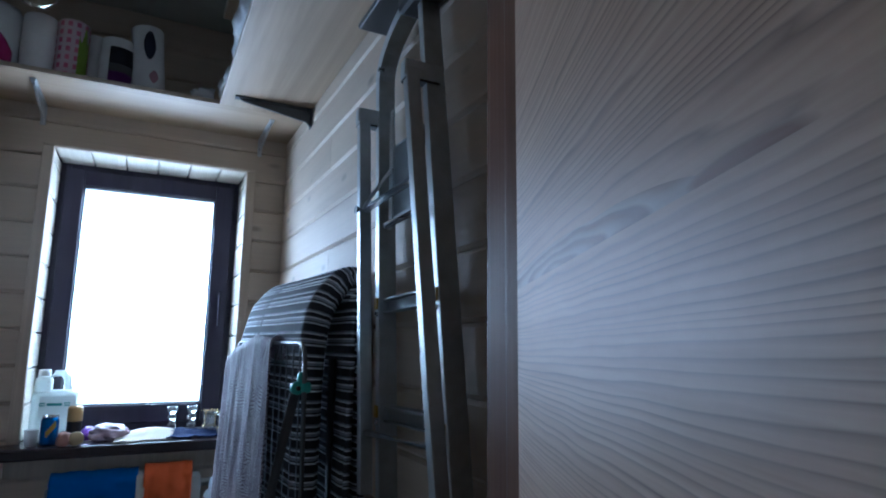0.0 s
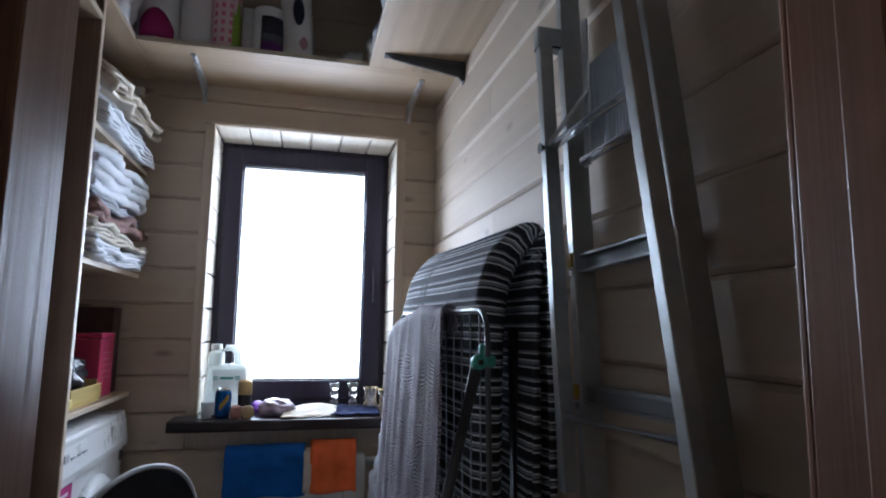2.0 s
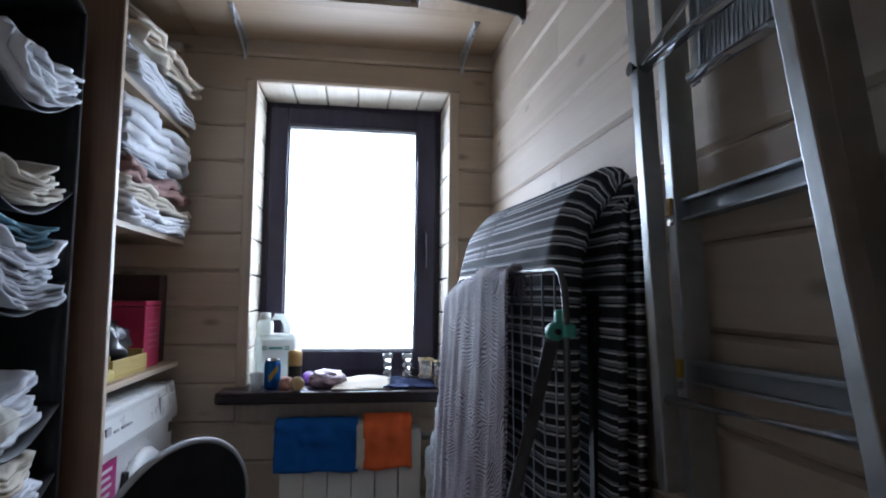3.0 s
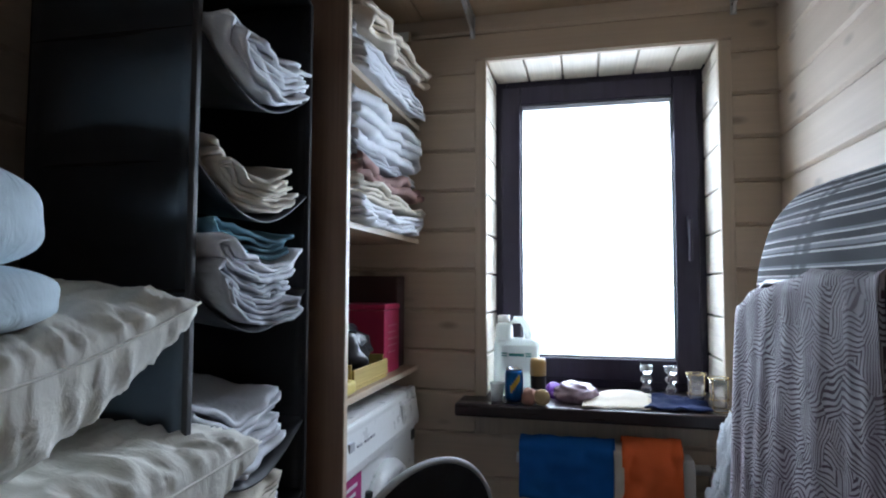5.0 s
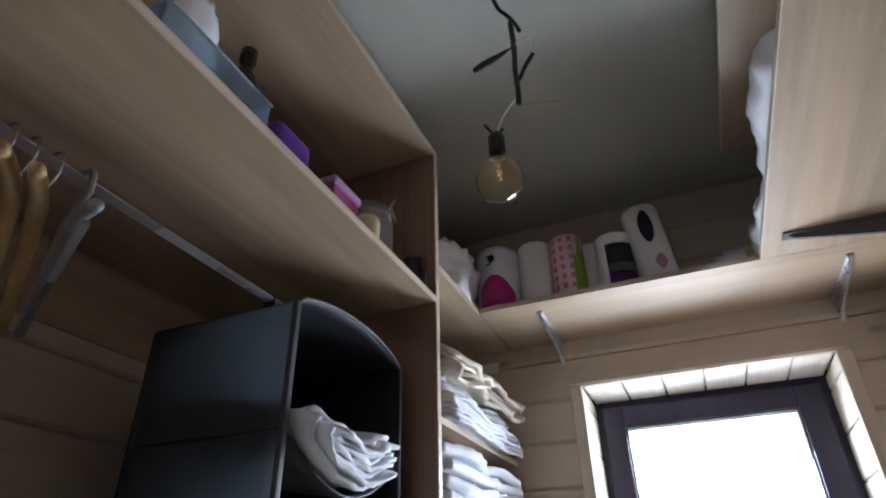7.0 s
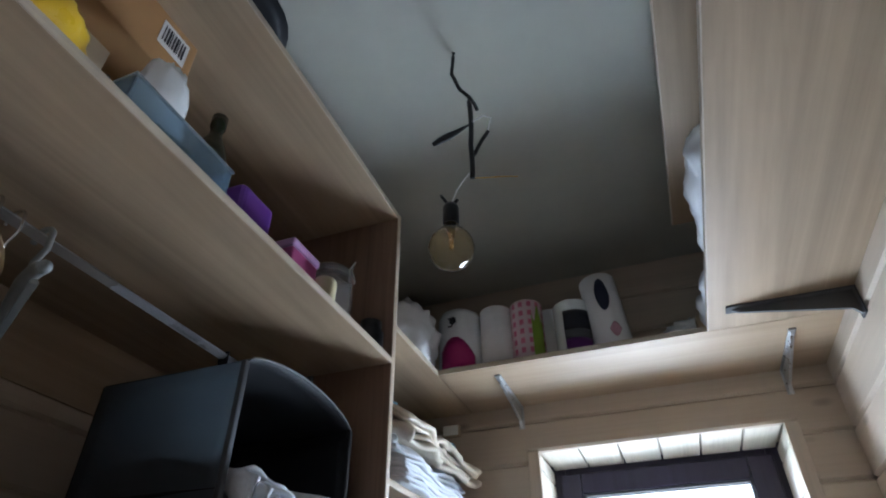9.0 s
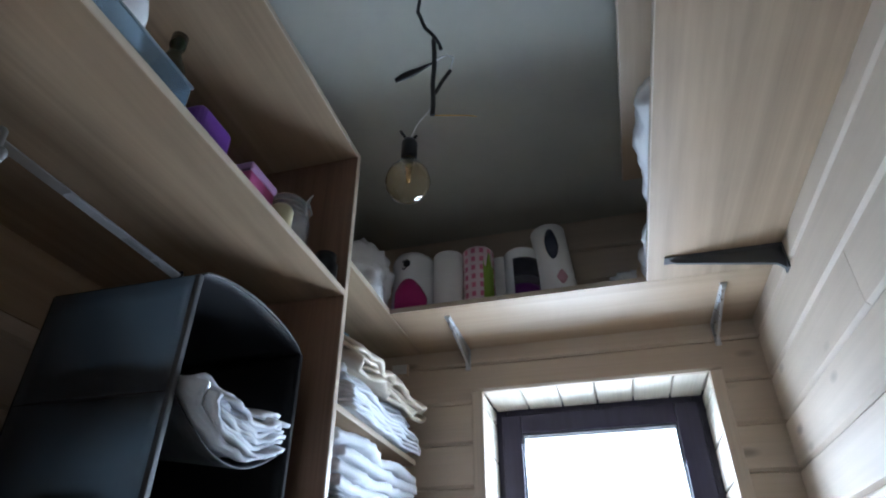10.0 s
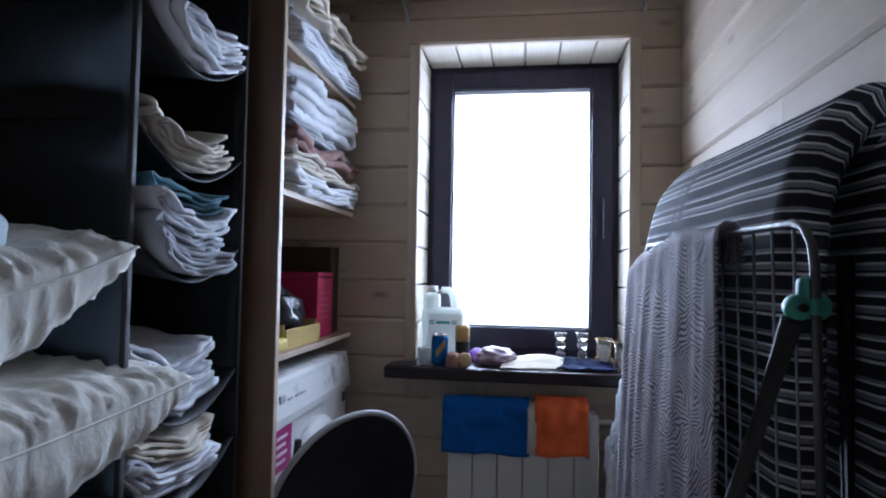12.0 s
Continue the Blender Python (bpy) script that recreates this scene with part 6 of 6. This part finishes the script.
part("clip", tube([(JX + 0.052, JY + 0.0, TZ + 0.12), (JX + 0.062, JY + 0.012, TZ + 0.15), (JX + 0.053, JY + 0.006, TZ + 0.182), (JX + 0.064, JY, TZ + 0.20), (JX + 0.055, JY - 0.01, TZ + 0.172), (JX + 0.06, JY - 0.01, TZ + 0.13)], 0.0025, 6), M_CHROME, jar, "wire clip", True)
part("collar", tube([(JX + 0.051 * math.cos(a), JY + 0.051 * math.sin(a), TZ + 0.162) for a in [2 * math.pi * i / 24 for i in range(24)]], 0.002, 6, closed=True), M_CHROME, jar, "", True)
solo("black_jar", lathe([(0, 0), (0.030, 0), (0.032, 0.004), (0.032, 0.045), (0.026, 0.055), (0.026, 0.075), (0, 0.078)], (-0.272, 1.955, TZ), 24), M_BLACK, "small black glass jar", "jar", smooth=True)
solo("purple_box", box(-0.46, -0.34, 1.50, 1.61, TZ, TZ + 0.185, 0.016, 3), M_PURPLE, "rounded purple plastic box", "box", smooth=False)
pkb = thing("pink_box", (-0.32, 1.65, TZ), "pink plastic box with a lilac lid", "box")
part("body", box(-0.37, -0.275, 1.605, 1.70, TZ, TZ + 0.075, 0.004), plastic("pink_box", (0.50, 0.10, 0.27), 0.4), pkb)
part("lid", box(-0.373, -0.272, 1.602, 1.703, TZ + 0.0755, TZ + 0.095, 0.005), plastic("lilac_lid", (0.52, 0.32, 0.55), 0.35), pkb)
solo("yellow_tub", lathe([(0, 0), (0.022, 0), (0.025, 0.004), (0.026, 0.05), (0.022, 0.058), (0, 0.060)], (-0.268, 1.725, TZ), 22), plastic("cream_tub", (0.62, 0.55, 0.35), 0.4), "small cream plastic tub", "tub", smooth=True)
tb = thing("storage_tray", (-0.34, 1.28, TZ), "translucent blue plastic tray with small goods", "tray")
M_TRAY = plastic("frosted_blue_plastic", (0.50, 0.68, 0.86), 0.12)
bsdf(M_TRAY).inputs["Transmission Weight"].default_value = 0.9
see_through(M_TRAY, 0.2, (0.6, 0.7, 0.78))
part("base", box(-0.42, -0.262, 1.165, 1.385, TZ, TZ + 0.004, 0.001), M_TRAY, tb)
for b4 in ((-0.264, -0.260, 1.165, 1.385, TZ + 0.0045, TZ + 0.075), (-0.424, -0.42, 1.165, 1.385, TZ + 0.0045, TZ + 0.075), (-0.419, -0.265, 1.163, 1.167, TZ + 0.0045, TZ + 0.075), (-0.419, -0.265, 1.383, 1.387, TZ + 0.0045, TZ + 0.075)):
    part("side", box(*b4, bevel=0.0015), M_TRAY, tb)
part("rim", tube([(-0.42, 1.163, TZ + 0.077), (-0.262, 1.163, TZ + 0.077), (-0.262, 1.387, TZ + 0.077), (-0.42, 1.387, TZ + 0.077)], 0.004, 8, closed=True), M_TRAY, tb, "", True)
solo("small_goods", blob((-0.335, 1.27, TZ + 0.035), (0.12, 0.17, 0.055), 8, 0.4, 3, 4, 0.4), plastic("olive_goods", (0.16, 0.19, 0.10), 0.5, 0.5), "small olive packets in the tray", "packet", smooth=True)
solo("dark_bottle", lathe([(0, 0), (0.034, 0), (0.037, 0.006), (0.038, 0.215), (0.030, 0.248), (0.014, 0.285), (0.0125, 0.308), (0.0165, 0.311), (0.0165, 0.342), (0, 0.346)], (-0.405, 1.452, TZ), 28), plastic("dark_green_glass", (0.02, 0.025, 0.012), 0.12), "dark green glass bottle", "bottle", smooth=True)
solo("clear_film_bag", blob((-0.352, 1.275, TZ + 0.125), (0.05, 0.11, 0.28), 2, 0.2, 2.2, 4, 0.2), M_FILM, "crumpled pale plastic bag standing in the tray", "bag", smooth=True)
cb = thing("carton", (-0.42, 1.08, TZ), "orange-brown cardboard carton with a printed barcode", "box")
CO = plastic("orange_brown_card", (0.50, 0.28, 0.12), 0.7, 0.1)
part("body", box(-0.66, -0.40, 1.00, 1.34, TZ + 0.30, TZ + 0.435, 0.003), CO, cb)
part("base_carton", box(-0.66, -0.46, 1.00, 1.22, TZ, TZ + 0.299, 0.003), M_KRAFT, cb)
part("label", box(-0.3998, -0.3988, 1.25, 1.32, TZ + 0.350, TZ + 0.415), M_PAPER, cb, "white label")
for i in range(9):
    part("printed_bar", box(-0.3986, -0.398, 1.257 + 0.0063 * i, 1.259 + 0.0063 * i + 0.0012 * (i % 3), TZ + 0.362, TZ + 0.405), M_INK, cb)
solo("yellow_packet", blob((-0.31, 1.02, TZ + 0.055), (0.11, 0.17, 0.13), 4, 0.15, 2, 4, 0.12), plastic("yellow_packet_film", (0.75, 0.47, 0.02), 0.3), "bright yellow plastic packet", "packet", smooth=True)
for i in range(3):
    solo("chrome_tongs", tube([(-0.28 - 0.012 * i, 1.09, TZ + 0.012 + 0.012 * i), (-0.275 - 0.012 * i, 1.15, TZ + 0.03 + 0.018 * i)], 0.006, 8), M_CHROME, "chrome metal utensil on the shelf edge", "utensil", "chrome utensils", smooth=True)
solo("dark_hat", lathe([(0, 0.0), (0.10, 0.0), (0.13, 0.006), (0.11, 0.02), (0.09, 0.08), (0.05, 0.105), (0, 0.11)], (-0.322, 1.315, 2.4305), 28), M_ORG, "dark round object on top of the wardrobe", "hat", smooth=True)
